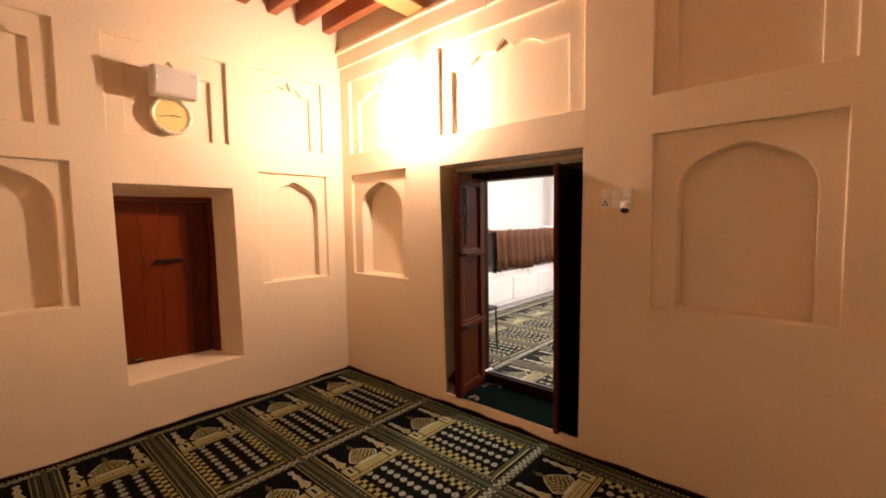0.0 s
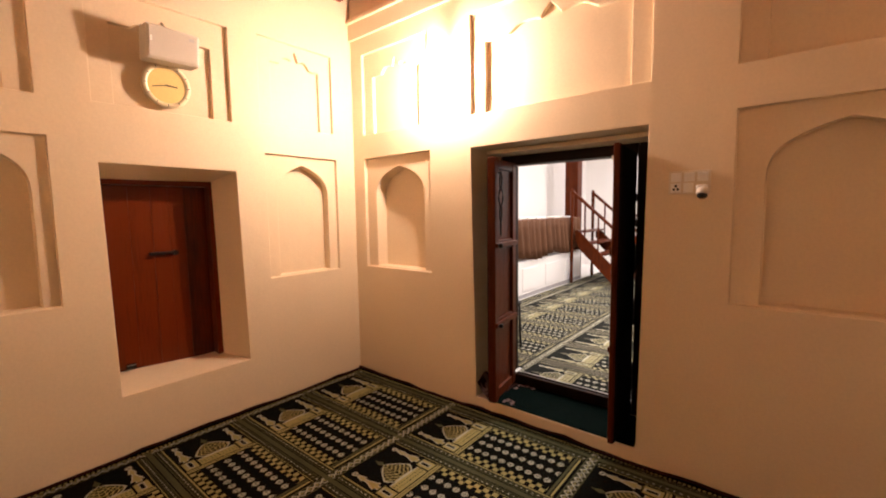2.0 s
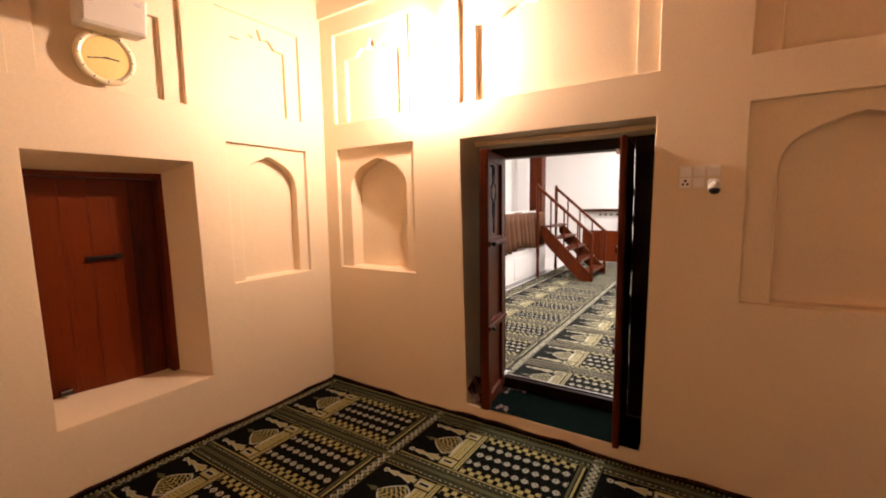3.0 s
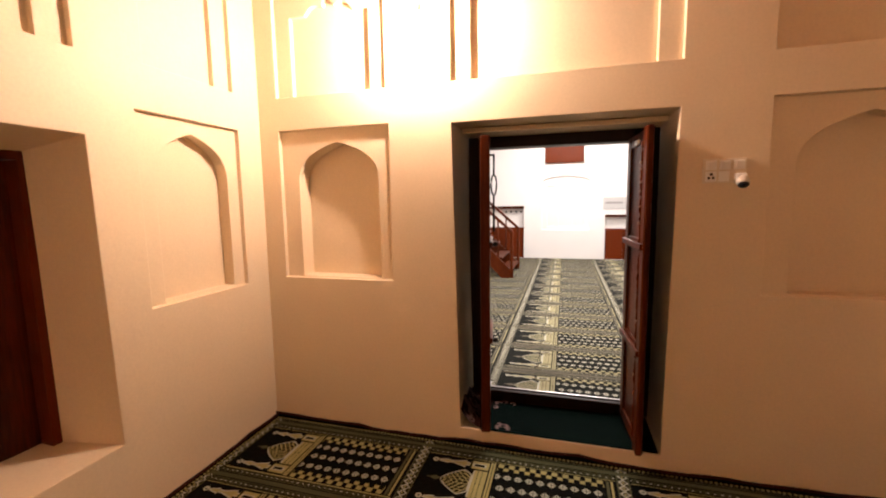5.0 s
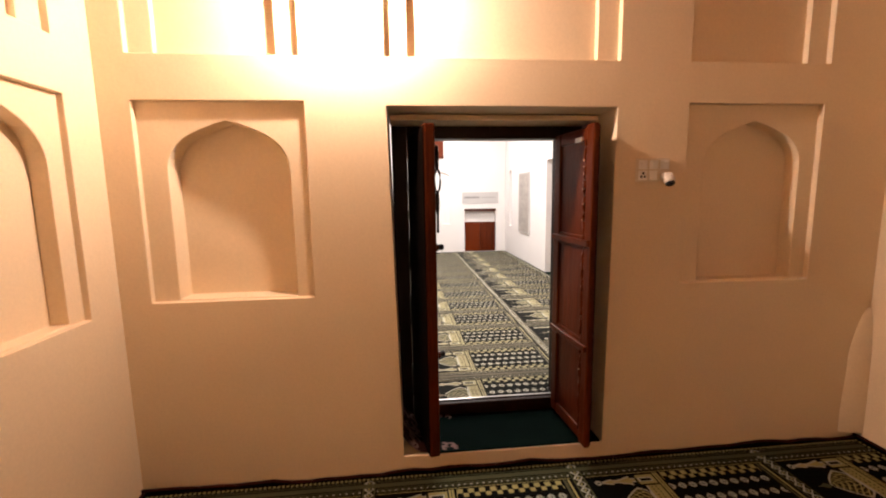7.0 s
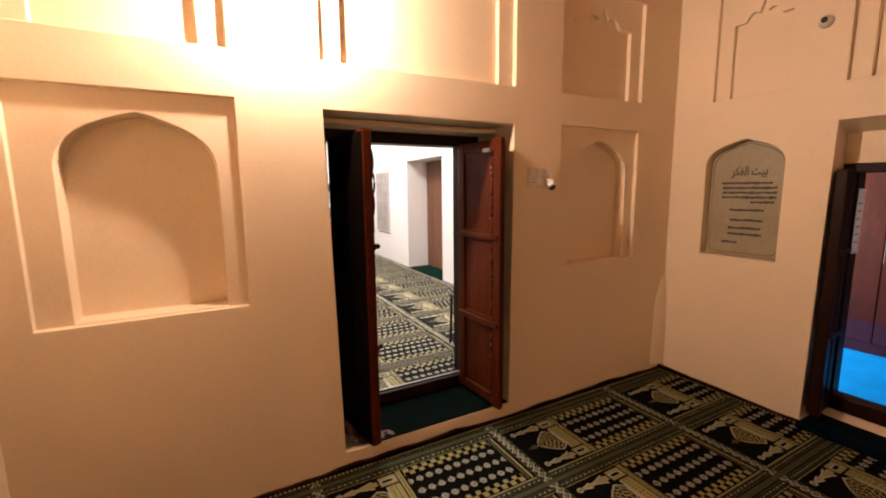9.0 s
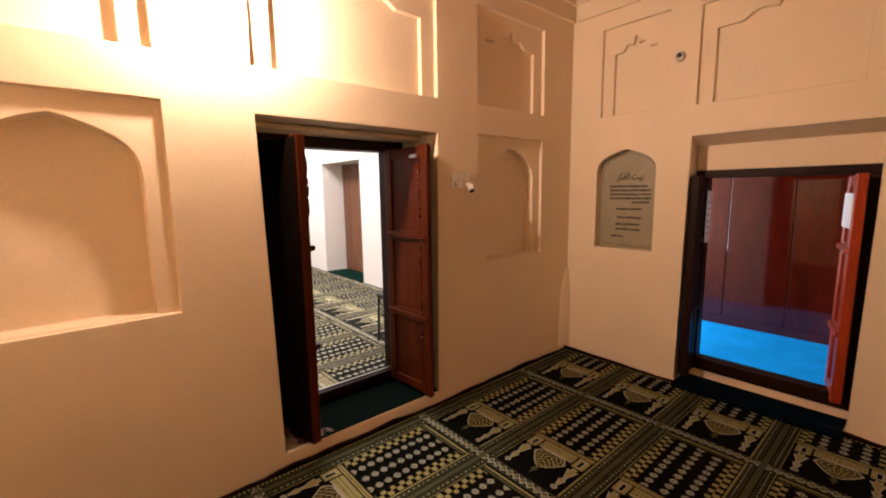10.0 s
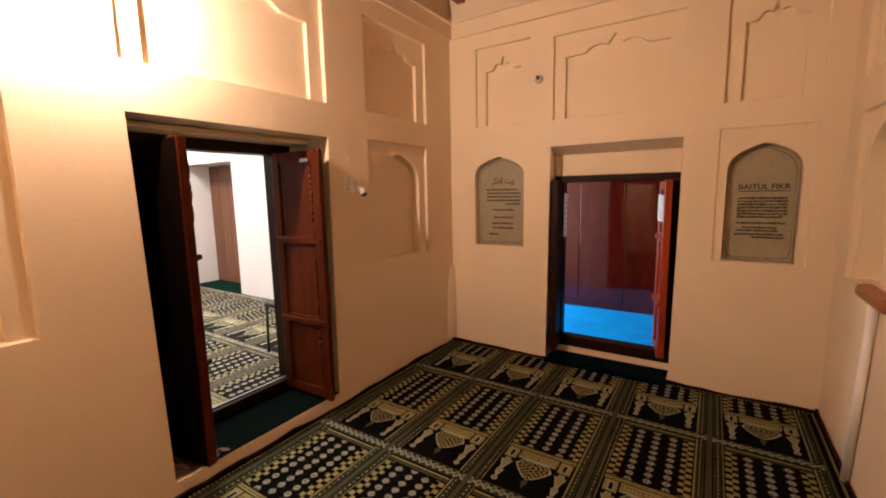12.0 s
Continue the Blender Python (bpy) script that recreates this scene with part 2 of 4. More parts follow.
def carved_wall(name, f, outer, holes, thick, mat, label, bevel=0.007):
    bm = bmesh.new()
    through = []
    relief(bm, f, outer, 0.0, holes, thick, through)
    relief(bm, f, outer, thick, [], thick, []) if not through else None
    if through:
        edges = []
        for poly in [outer] + [h["back"] for h in through]:
            vs = [bm.verts.new(f(u, v, thick)) for u, v in poly]
            edges += [bm.edges.new((vs[i], vs[(i + 1) % len(vs)])) for i in range(len(vs))]
        bmesh.ops.triangle_fill(bm, use_beauty=True, use_dissolve=False, edges=edges)
    a = [bm.verts.new(f(u, v, 0)) for u, v in outer]
    b = [bm.verts.new(f(u, v, thick)) for u, v in outer]
    for i in range(len(a)):
        j = (i + 1) % len(a)
        bm.faces.new((a[i], a[j], b[j], b[i]))
    ob = part(name, bm, mat, bevel=bevel)
    return tagged(ob, label, "wall", kind="structure")


XL, XR, YM, YB = -1.968, 2.27, 2.544, -0.495
TOP = 3.62
OUT = 0.030


def niche(u0, u1, v0=1.052, v1=2.046, deep=0.12, left=0.155, right=0.115):
    """A square sinking with a pointed niche inside it."""
    w = u1 - u0
    return hole(rect(u0, u1, v0, v1), OUT, [hole(arch(u0 + w * left, u1 - w * right, v0 + 0.008, 1.70, 1.957), deep)])


def upper_panel(u0, u1, v0=2.262, v1=2.975, rim=0.115, rise=0.12, head=2.765):
    return hole(rect(u0, u1, v0, v1), OUT, [hole(crest(u0 + rim, u1 - rim, v0 + 0.007, head, rise), OUT)])


# middle wall, with the doorway to the hall
carved_wall("wall_north", lambda u, v, d: (u, YM + d, v), rect(XL - 0.45, XR + 0.6, -0.1, TOP), [
    hole([(-0.575, 0.11), (0.590, 0.11), (0.612, 2.024), (-0.612, 2.024)], 0, through=True),
    niche(-1.822, -1.018), niche(1.021, 1.825, deep=0.085),
    upper_panel(-1.825, -1.032), upper_panel(-0.615, 0.617), upper_panel(1.016, 1.840)],
    0.555, PLASTER, "cream plastered wall with carved niches and an open doorway")

# west wall, with the shuttered window
carved_wall("wall_west", lambda u, v, d: (XL - d, u, v), rect(YB - 0.4, YM, -0.1, TOP), [
    hole([(0.636, 0.412), (1.458, 0.420), (1.430, 1.874), (0.616, 1.876)], 0, through=True, back=[(0.691, 0.470), (1.347, 0.437), (1.336, 1.777), (0.701, 1.764)]),
    niche(1.664, 2.340, 1.036, 2.030, deep=0.075, left=0.15, right=0.13), niche(-0.285, 0.397, 1.036, 2.008, deep=0.085, left=0.15, right=0.115),
    upper_panel(1.640, 2.315, 2.26, 2.93), upper_panel(0.610, 1.420, 2.235, 2.905, rise=0.09, head=2.725), upper_panel(-0.28, 0.363, 2.23, 2.915)],
    0.45, PLASTER, "cream plastered wall with carved niches round a shuttered window")

# east wall, with the doorway to the blue-carpeted passage
carved_wall("wall_east", lambda u, v, d: (XR + d, u, v), rect(YB - 0.4, YM, -0.1, TOP), [
    hole([(0.458, 0.034), (1.506, 0.034), (1.485, 2.010), (0.438, 2.010)], 0, through=True, back=[(0.48, 0.034), (1.53, 0.034), (1.53, 1.86), (0.48, 1.86)]),
    hole(arch(1.740, 2.260, 1.086, 1.76, 1.951), 0.095),
    hole(rect(-0.343, 0.207, 1.058, 2.043), 0.012, [hole(arch(-0.290, 0.148, 1.066, 1.72, 1.930), 0.095)]),
    upper_panel(1.690, 2.245, 2.25, 2.985, rim=0.10), upper_panel(0.462, 1.470, 2.24, 2.95, rim=0.10), upper_panel(-0.35, 0.197, 2.23, 2.935, rim=0.10)],
    0.45, PLASTER, "cream plastered wall with plaques in arched niches and a doorway")

# back wall, behind the walk
carved_wall("wall_south", lambda u, v, d: (u, YB - d, v), rect(XL, XR, -0.1, TOP), [
    niche(1.35, 2.0), niche(-1.7, -1.05), upper_panel(1.3, 2.05)],
    0.4, PLASTER, "cream plastered back wall with shallow carved niches")

tagged(part("floor", box(XL - 0.45, XR + 0.45, YB - 0.4, YM, -0.1, 0.0), PLASTER), "plain screed floor under the carpets", "floor", kind="structure")
tagged(part("ceiling", box(XL - 0.45, XR + 0.45, YB - 0.4, YM + 0.55, TOP, TOP + 0.1), WOOD_X), "brown boarded ceiling above the joists", "ceiling", kind="structure")
bm = box(XL, XR, YM - 0.028, YM - 0.001, 3.12, 3.295)
box(XL, XR, YM - 0.05, YM - 0.001, 3.262, 3.30, bm)
tagged(part("trim", bm, PLASTER, bevel=0.008), "cream plaster cornice band along the wall", "cornice", kind="structure")
bm = box(XR - 0.028, XR - 0.001, YB, YM - 0.05, 3.12, 3.295)
box(XR - 0.05, XR - 0.001, YB, YM - 0.05, 3.262, 3.30, bm)
tagged(part("trim", bm, PLASTER, bevel=0.008), "cream plaster cornice band along the wall", "cornice", kind="structure")

# plaster thickened in the corner, low down
bm = bmesh.new()
grid = []
for i in range(15):
    z = 0.06 + 0.80 * i / 14
    k = min(1.0, max(0.0, (0.87 - z) / 0.30)) ** 0.6 * (1 + 0.06 * math.sin(9 * z))
    grid.append([bm.verts.new((XR - 0.001 - 0.12 * k * math.cos(a) ** 1.6, YM - 0.001 - 0.04 * k * math.sin(a) ** 1.6, z)) for a in [math.pi / 2 * q / 8 for q in range(9)]])
for a, b in zip(grid, grid[1:]):
    for q in range(8):
        bm.faces.new((a[q], a[q + 1], b[q + 1], b[q]))
bm.faces.new(grid[-1])
tagged(part("trim", bm, PLASTER, smooth=True), "thickened plaster patch low in the wall corner", "plaster patch", kind="structure")

# joists and girder
joist = thing("ceiling_joist", pose(0, 2.40, 3.5), "red-brown round-edged timber ceiling joist", "joist", "ceiling joists")
part("beam", box(XL - 0.1, XR + 0.1, -0.045, 0.045, -0.06, 0.1195), WOOD_X, joist, bevel=0.012)
for k in range(1, 11):
    copy_thing(joist, pose(0, 2.40 - 0.275 * k, 3.5))
girder = thing("ceiling_girder", pose(-0.815, 0, 3.30), "timber girder resting on the cornice, honey-toned for the lamplight on it", "beam")
part("beam", box(-0.105, 0.105, YB, YM, 0.001, 0.139), WOOD_Y, girder, bevel=0.01)

# ---- the hall beyond the doorway ----
HZ, HX0, HX1, HY0, HY1, HTOP = 0.19, -2.56, 1.91, 3.10, 10.10, 3.60
tagged(part("floor", box(HX0 - 0.3, HX1 + 0.75, HY0, HY1 + 0.3, -0.1, HZ), WHITE), "plain floor of the hall under the carpets", "floor", kind="structure")
tagged(part("ceiling", box(HX0 - 0.3, HX1 + 0.75, HY0, HY1 + 0.3, HTOP, HTOP + 0.1), WHITE), "white plastered ceiling of the hall", "ceiling", kind="structure")
carved_wall("wall_hall_east", lambda u, v, d: (HX1 + d, u, v), rect(HY0, HY1, HZ, HTOP), [
    hole([(5.97, HZ + 0.002), (7.29, HZ + 0.002), (7.29, 2.113), (5.97, 2.113)], 0, through=True),
    hole(arch(9.53, 9.73, 0.83, 1.96, 2.085), 0.12)],
    0.45, WHITE, "white hall wall with a deep doorway and a picture", bevel=0.012)
carved_wall("wall_hall_north", lambda u, v, d: (u, HY1 + d, v), rect(HX0, HX1, HZ, HTOP), [
    hole(rect(0.932, 1.69, HZ + 0.002, 1.213), 0.16),
    hole(rect(-1.70, -0.87, HZ + 0.002, 1.424), 0.16),
    hole(arch(-0.458, 0.596, 0.866, 1.95, 2.113), 0.045, [
        hole(rect(-0.34, -0.16, 0.95, 1.88), 0.02), hole(rect(-0.09, 0.16, 0.95, 1.94), 0.02), hole(rect(0.23, 0.47, 0.95, 1.88), 0.02)])],
    0.3, WHITE, "white end wall of the hall with an arched blind window", bevel=0.012)
carved_wall("wall_hall_west", lambda u, v, d: (HX0 - d, u, v), rect(HY0, HY1, HZ, HTOP), [], 0.3, WHITE, "plain white side wall of the hall", bevel=0)
tagged(part("floor", box(HX1 + 0.004, HX1 + 0.45, 5.98, 7.28, HZ + 0.003, HZ + 0.014), HALLGREEN), "dark green carpet in the deep doorway", "carpet", kind="structure")


# ---- woven prayer carpets ----
PU, PV, NU, NV = 1.145, 0.576, 286, 144


def stripes(u, m):
    """The bands between two prayer panels, at m metres from their middle line."""
    if m < 0.018:
        return 2
    if m < 0.025 or m > 0.074:
        return 0
    if m < 0.029 or 0.058 < m < 0.062:
        return 2
    if m < 0.058:
        a, b = u % 0.034 - 0.017, m - 0.0435
        if a * a + b * b < 0.00003:
            return 3
        return 2 if 0.013 < abs(a) + abs(b) * 0.5 < 0.0165 else 4
    return 4 if m < 0.066 else (1 if m < 0.0705 else 0)


def end_band(u, v):
    """The lattice of diamonds across the head of a panel."""
    if u < 0.008 or u > 0.078:
        return 0
    if u < 0.016 or u > 0.070:
        return 2
    d = abs(u - 0.043) / 0.026 + abs(v % 0.048 - 0.024) / 0.024
    return 3 if 0.7 < d < 1.1 else (1 if d < 0.3 else 4)


def mosque(u, c):
    """A dome between two minarets on black; c metres from the panel's middle."""
    e = abs(c - 0.163)
    if u > 0.375 and c < 0.118:
        if u > 0.447 or c > 0.111:
            return 1
        if u < 0.385:
            return 3
        return 0 if min(abs(u - 0.404), abs(u - 0.428)) < 0.0050 and c % 0.020 < 0.008 else 1
    s = (u - 0.205) / 0.17
    if 0 < s <= 1:
        w = 0.108 * (s / 0.68) ** 0.66 if s < 0.68 else 0.108 - 0.038 * ((s - 0.68) / 0.32) ** 1.6
        if c < w:
            if c > w - 0.010 or s > 0.95:
                return 3
            q, r = (u * 0.9 + c * 0.8) % 0.030, (c / w * 4.0 + 0.5) % 1.0
            return 1 if q < 0.009 or r < 0.2 else (0 if q > 0.024 else 4)
    if u < 0.205 and (c < 0.020 - 0.5 * abs(u - 0.176) and 0.145 < u or c < 0.006 and u > 0.13):
        return 2
    if u > 0.345:
        if e > 0.036:
            return 0
        if e < 0.010 and 0.372 < u < 0.432:
            return 0
        return 3 if e < 0.016 and 0.362 < u < 0.44 else (1 if u > 0.358 else 4)
    if u < 0.155:
        r = math.hypot(e, u - 0.134)
        return 3 if 0.007 < r < 0.018 else 0
    half = 0.008 + 0.24 * (u - 0.155) if u < 0.215 else (0.013 if u < 0.24 else (0.011 + 0.30 * (u - 0.24) if u < 0.31 else (0.034 if u < 0.322 else 0.016)))
    return (3 if e > half - 0.009 else 1) if e < half else 0


def field(u, v, m):
    """Chequered sides and three staggered rows of small crossed diamonds on black."""
    if m < 0.141:
        return 1 if (int(u / 0.0300) + int((m - 0.08) / 0.0305)) % 2 else 0
    if m < 0.147:
        return 0
    r = int((v - 0.147) / 0.094)
    b, a = v - 0.147 - (r + 0.5) * 0.094, (u + 0.030 * (r % 2)) % 0.060 - 0.030
    if abs(a) / 0.0245 + abs(b) / 0.0275 < 1:
        return 4 if abs(a) < 0.002 or abs(b) < 0.002 else 3
    return 4 if (0.0305 - abs(a)) / 0.009 + abs(b) / 0.010 < 1 else 0


def weave(i, k):
    """The colour of one knot cell: 0 black, 1 gold, 2 olive, 3 cream, 4 dark olive."""
    u, v = (i + 0.5) * PU / NU, (k + 0.5) * PV / NV
    m = min(v, PV - v)
    if m < 0.016:
        return 2
    if u < 0.085:
        return end_band(u, v)
    if m < 0.08:
        return stripes(u, m)
    if u < 0.457:
        return mosque(u, abs(v - PV / 2))
    if u < 0.505:
        return 1 if 0.463 < u < 0.475 or 0.482 < u < 0.492 else 0
    if u < 1.085:
        return field(u, v, m)
    return 2 if 1.095 < u < 1.113 else (1 if 1.122 < u < 1.132 else 0)


WOVEN = [[weave(i, k) for k in range(NV)] for i in range(NU)]


def carpet_mesh(u0=0, u1=NU, v0=0, v1=NV, step=1, mats=WEAVE):
    """A woven panel; runs of one colour become one facet, and each row of knots lies a hair apart in height."""
    du, dv = PU / NU, PV / NV
    verts, faces, cols = [], [], []
    for v in range(v0, v1, step):
        u = u0
        while u < u1:
            c, e = WOVEN[u][v], u + step
            while e < u1 and WOVEN[e][v] == c:
                e += step
            e = min(e, u1)
            top = min(v + step, v1)
            n = len(verts)
            verts += [(u * du, v * dv, 0), (e * du, v * dv, 0), (e * du, top * dv, 0), (u * du, top * dv, 0)]
            faces.append((n, n + 1, n + 2, n + 3))
            cols.append(c)
            u = e
    me = bpy.data.meshes.new("woven_panel")
    me.from_pydata(verts, [], faces)
    for m in mats:
        me.materials.append(m)
    me.polygons.foreach_set("material_index", cols)
    me.update()
    return me


def carpet(x0, y_rows, u0, u1, z, y_low, y_high, label, group, step=1, gap=0.0, mats=WEAVE):
    """One carpet roll: an edge-bound backing with woven panels; y_rows are the lower edges of the panels."""
    du, dv = PU / NU, PV / NV
    roll = thing("carpet", pose(0, 0, z), label, "carpet", group)
    xa, xb = x0 + u0 * du, x0 + u1 * du
    part("backing", box(xa, xb + gap, y_low, y_high, 0.001, 0.009), mats[0], roll)
    cache = {}
    for y in y_rows:
        v0, v1 = max(0, round((y_low - y) / dv)), min(NV, round((y_high - y) / dv))
        if v1 <= v0:
            continue
        if (v0, v1) not in cache:
            cache[v0, v1] = carpet_mesh(u0, u1, v0, v1, step, mats)
        ob = part("woven_panel", cache[v0, v1], mats, roll)
        ob.location = (x0, y, 0.011)


ROWS = [2.456 - PV * k for k in range(-1, 6)][::-1]
for x0, u0, u1 in ((-0.810 - PU, 0, NU), (-0.810, 0, NU), (-0.810 + PU, 0, NU), (-0.810 + 2 * PU, 0, 196)):
    carpet(x0 + 0.0005, ROWS, u0, u1, 0.0, YB + 0.03, YM - 0.02, "black, olive and gold woven prayer carpet with domes and chequers", "prayer carpets of the room")
tagged(part("floor", box(-0.506, 0.453, 2.986, HY0, 0.112, HZ), WHITE), "hall floor carried into the doorway", "floor", kind="structure")
carpet(-0.495, [2.772], 9, 235, HZ, 2.988, 3.1015, "end of the hall's prayer carpet laid into the doorway", "prayer carpets of the hall", 1, 0.0, HALL_LIT_WEAVE)
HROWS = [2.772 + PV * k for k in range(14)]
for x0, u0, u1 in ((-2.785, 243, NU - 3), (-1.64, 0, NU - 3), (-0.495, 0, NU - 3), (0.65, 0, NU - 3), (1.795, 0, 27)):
    carpet(x0, HROWS, u0, u1, HZ, 3.102, HY1 - 0.01, "olive and cream woven prayer carpet with domes and chequers, tones paled for the hall's glare", "prayer carpets of the hall", 1, 0.0115 if u1 > 30 else 0.0, HALL_LIT_WEAVE)

# bound carpet edge, pushed up against the walls
def bound_edge(a, b, inward, n, seed):
    """A strip of carpet border that climbs the foot of the wall, with an uneven rolled hem."""
    rng = random.Random(seed)
    a, b, inward = Vector(a), Vector(b), Vector(inward)
    rows, hem = [], []
    for i in range(n + 1):
        p = a.lerp(b, i / n)
        k = 0.024 + 0.007 * math.sin(i * 0.37 + seed) + 0.010 * max(0.0, math.sin(i * 0.83 + 2.1 * seed)) ** 3 + 0.008 * rng.random()
        rows.append([p + inward * 0.048 + Vector((0, 0, 0.0125)), p + inward * 0.032 + Vector((0, 0, 0.0145)), p + inward * 0.018 + Vector((0, 0, k * 0.7)), p + inward * 0.012 + Vector((0, 0, k))])
        hem.append(p + inward * 0.014 + Vector((0, 0, k)))
    ob = thing("carpet_edge", pose(0, 0, 0), "dark bound edge of the prayer carpet, curled up at the wall", "carpet edge", "carpet edges")
    bm = bmesh.new()
    grid = [[bm.verts.new(p) for p in row] for row in rows]
    for r, s in zip(grid, grid[1:]):
        for k in range(3):
            bm.faces.new((r[k], s[k], s[k + 1], r[k + 1]))
    part("border", bm, WEAVE[0], ob, smooth=True)
    part("hem", tube(hem, 0.008), MAROON, ob, smooth=True)
    bm = bmesh.new()
    for i in range(0, n * 4):
        p = a.lerp(b, (i + 0.5) / (n * 4)) + inward * 0.038 + Vector((0, 0, 0.0145))
        q = (b - a).normalized()
        box(-0.005, 0.005, -0.005, 0.005, -0.001, 0.001, bm)
        bm.verts.ensure_lookup_table()
        for v in bm.verts[-8:]:
            v.co = p + q * (v.co.x + v.co.y) * 0.9 + inward * (v.co.x - v.co.y) * 0.9 + Vector((0, 0, v.co.z))
    tagged(part("diamond_band", bm, WEAVE[1], ob), kind="stuff")


bound_edge((XL, YM, 0), (XR, YM, 0), (0, -1, 0), 44, 1)
bound_edge((XL, YB, 0), (XL, YM, 0), (1, 0, 0), 30, 2)
bound_edge((XR, YB, 0), (XR, YM, 0), (-1, 0, 0), 30, 3)
bound_edge((XL, YB, 0), (XR, YB, 0), (0, 1, 0), 44, 4)

# ---- passage with the blue carpet ----
PX0, PX1, PY0, PY1, PTOP = XR + 0.45, 3.95, -0.6, 2.9, 2.7
tagged(part("floor", box(XR + 0.25, PX1 + 0.2, PY0, PY1, 0.0, 0.115), BLUE), "bright blue carpeted floor of the passage", "carpet", kind="structure")
tagged(part("ceiling", box(XR + 0.45, PX1 + 0.2, PY0 - 0.2, PY1 + 0.2, PTOP, PTOP + 0.1), WHITE), "white ceiling of the passage", "ceiling", kind="structure")
carved_wall("wall_passage_north", lambda u, v, d: (u, PY1 + d, v), rect(PX0, PX1, 0, PTOP), [hole(rect(2.88, 3.78, 0.75, 1.95), 0, through=True)], 0.2, WHITE, "white passage wall with a window opening", bevel=0.01)
tagged(part("wall_passage_south", box(PX0, PX1, PY0 - 0.2, PY0, 0, PTOP), WHITE), "plain white passage wall", "wall", kind="structure")
tagged(part("wall_passage_east", box(PX1 + 0.06, PX1 + 0.2, PY0, PY1, 0.1, PTOP), WHITE), "plain white passage wall", "wall", kind="structure")
carved = thing("wardrobe", pose(PX1, 0, 0.115), "built-in wardrobe with glossy red-brown doors, closed", "wardrobe")
part("body", box(-0.02, 0.055, -0.55, 2.75, 0.0, 2.3), DARKWOOD, carved)
for k in range(6):
    y = -0.52 + 0.54 * k
    part("door", box(-0.045, -0.021, y + 0.002, y + 0.536, 0.096, 2.2), GLOSSWOOD, carved, bevel=0.004)
part("plinth", box(-0.04, -0.021, -0.55, 2.75, 0.0, 0.095), GLOSSWOOD, carved)

win = thing("window_2", pose(3.33, PY1 + 0.15, 1.35), "passage window with a wooden frame and clear panes", "window", kind="structure")
bm = bmesh.new()
for a in (-0.45, -0.02, 0.41):
    box(a, a + 0.04, -0.02, 0.02, -0.6, 0.6, bm)
for a in (-0.6, 0.56):
    box(-0.41, 0.41, -0.018, 0.018, a, a + 0.04, bm)
part("window_frame", bm, DARKWOOD, win)


# ---- panelled door leaves ----
def door_leaf(parent, m, w, h, t, sgn, rails, mat):
    """A leaf from its hinge edge at x = 0; the framed face looks to sgn * y."""
    s = lambda a, b: (min(a * sgn, b * sgn), max(a * sgn, b * sgn))
    sw = 0.075
    ob = part("leaf", box(0.0, sw, *s(-t, 0), 0, h, box(w - sw, w, *s(-t - (0.008 if t > 0.03 else 0.0), 0.008), -0.01, h + 0.01)), mat, parent, bevel=0.008)
    ob.matrix_basis = m
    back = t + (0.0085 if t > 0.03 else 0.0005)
    # Thin sheet added to the back, black in place of the shade there.
    part("shade_back", box(0.001, w - 0.004, *s(-back - 0.005, -back), 0.002, h - 0.002), SHADEWOOD, ob, "back of the leaf, coloured black for its shade", bevel=0.002)
    cuts = [0.0] + list(rails) + [h]
    for i, z in enumerate(cuts):
        z0 = min(max(z - 0.035, 0.0), h - 0.07)
        part("rail", box(sw - 0.002, w - sw + 0.002, *s(-t + 0.006, -0.002), z0, z0 + 0.07), mat, ob, bevel=0.006)
        if 0 < i < len(cuts) - 1:
            part("ledge", box(0.02, w - 0.01, *s(-0.001, 0.022), z - 0.018, z + 0.018), mat, ob, bevel=0.006)
    for a, b in zip(cuts, cuts[1:]):
        part("panel", box(sw - 0.004, w - sw + 0.004, *s(-t + 0.004, -0.5 * t), a + 0.033, b - 0.033), mat, ob)
    return ob


door = thing("door_1", pose(0, 0, 0), "two-leaf red-brown wooden door standing open", "door", kind="structure")
part("jamb", box(-0.600, -0.5065, 2.955, 3.085, 0.112, 2.02), DARKWOOD, door, bevel=0.008)
part("jamb", box(0.4535, 0.602, 2.955, 3.085, 0.112, 2.02), DARKWOOD, door, bevel=0.008)
part("lintel", box(-0.506, 0.453, 2.952, 3.088, 1.915, 2.02), DARKWOOD, door, bevel=0.008)
part("threshold", box(-0.506, 0.453, 2.945, 2.985, 0.112, 0.197), DARKWOOD, door, bevel=0.008)
# Steel strip added to draw the hall light's highlight along the threshold.
part("threshold_highlight", box(-0.461, 0.447, 2.9855, 2.998, 0.2035, 0.206), STEEL, door, "thin bright strip added for the threshold's highlight")
lm = pose(-0.452, 2.945, 0.135, 0, 0, math.degrees(math.atan2(-0.45, 0.072)))
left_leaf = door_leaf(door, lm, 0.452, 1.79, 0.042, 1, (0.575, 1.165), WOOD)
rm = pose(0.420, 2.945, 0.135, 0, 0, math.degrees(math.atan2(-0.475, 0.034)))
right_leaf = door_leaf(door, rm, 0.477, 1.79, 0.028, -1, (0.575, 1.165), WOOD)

# iron chain and fittings on the leaves
bm = bmesh.new()
for i in range(3):
    z = 1.63 - 0.115 * i
    ring = []
    for k in range(14):
        a = 2 * math.pi * k / 14
        c, s2 = 0.020 * math.cos(a), 0.06 * math.sin(a)
        ring.append((0.395 + (c if i % 2 == 0 else 0), 0.030 + (0 if i % 2 == 0 else c * 0.8), z + s2))
    tube(ring, 0.006, bm, 6, closed=True)
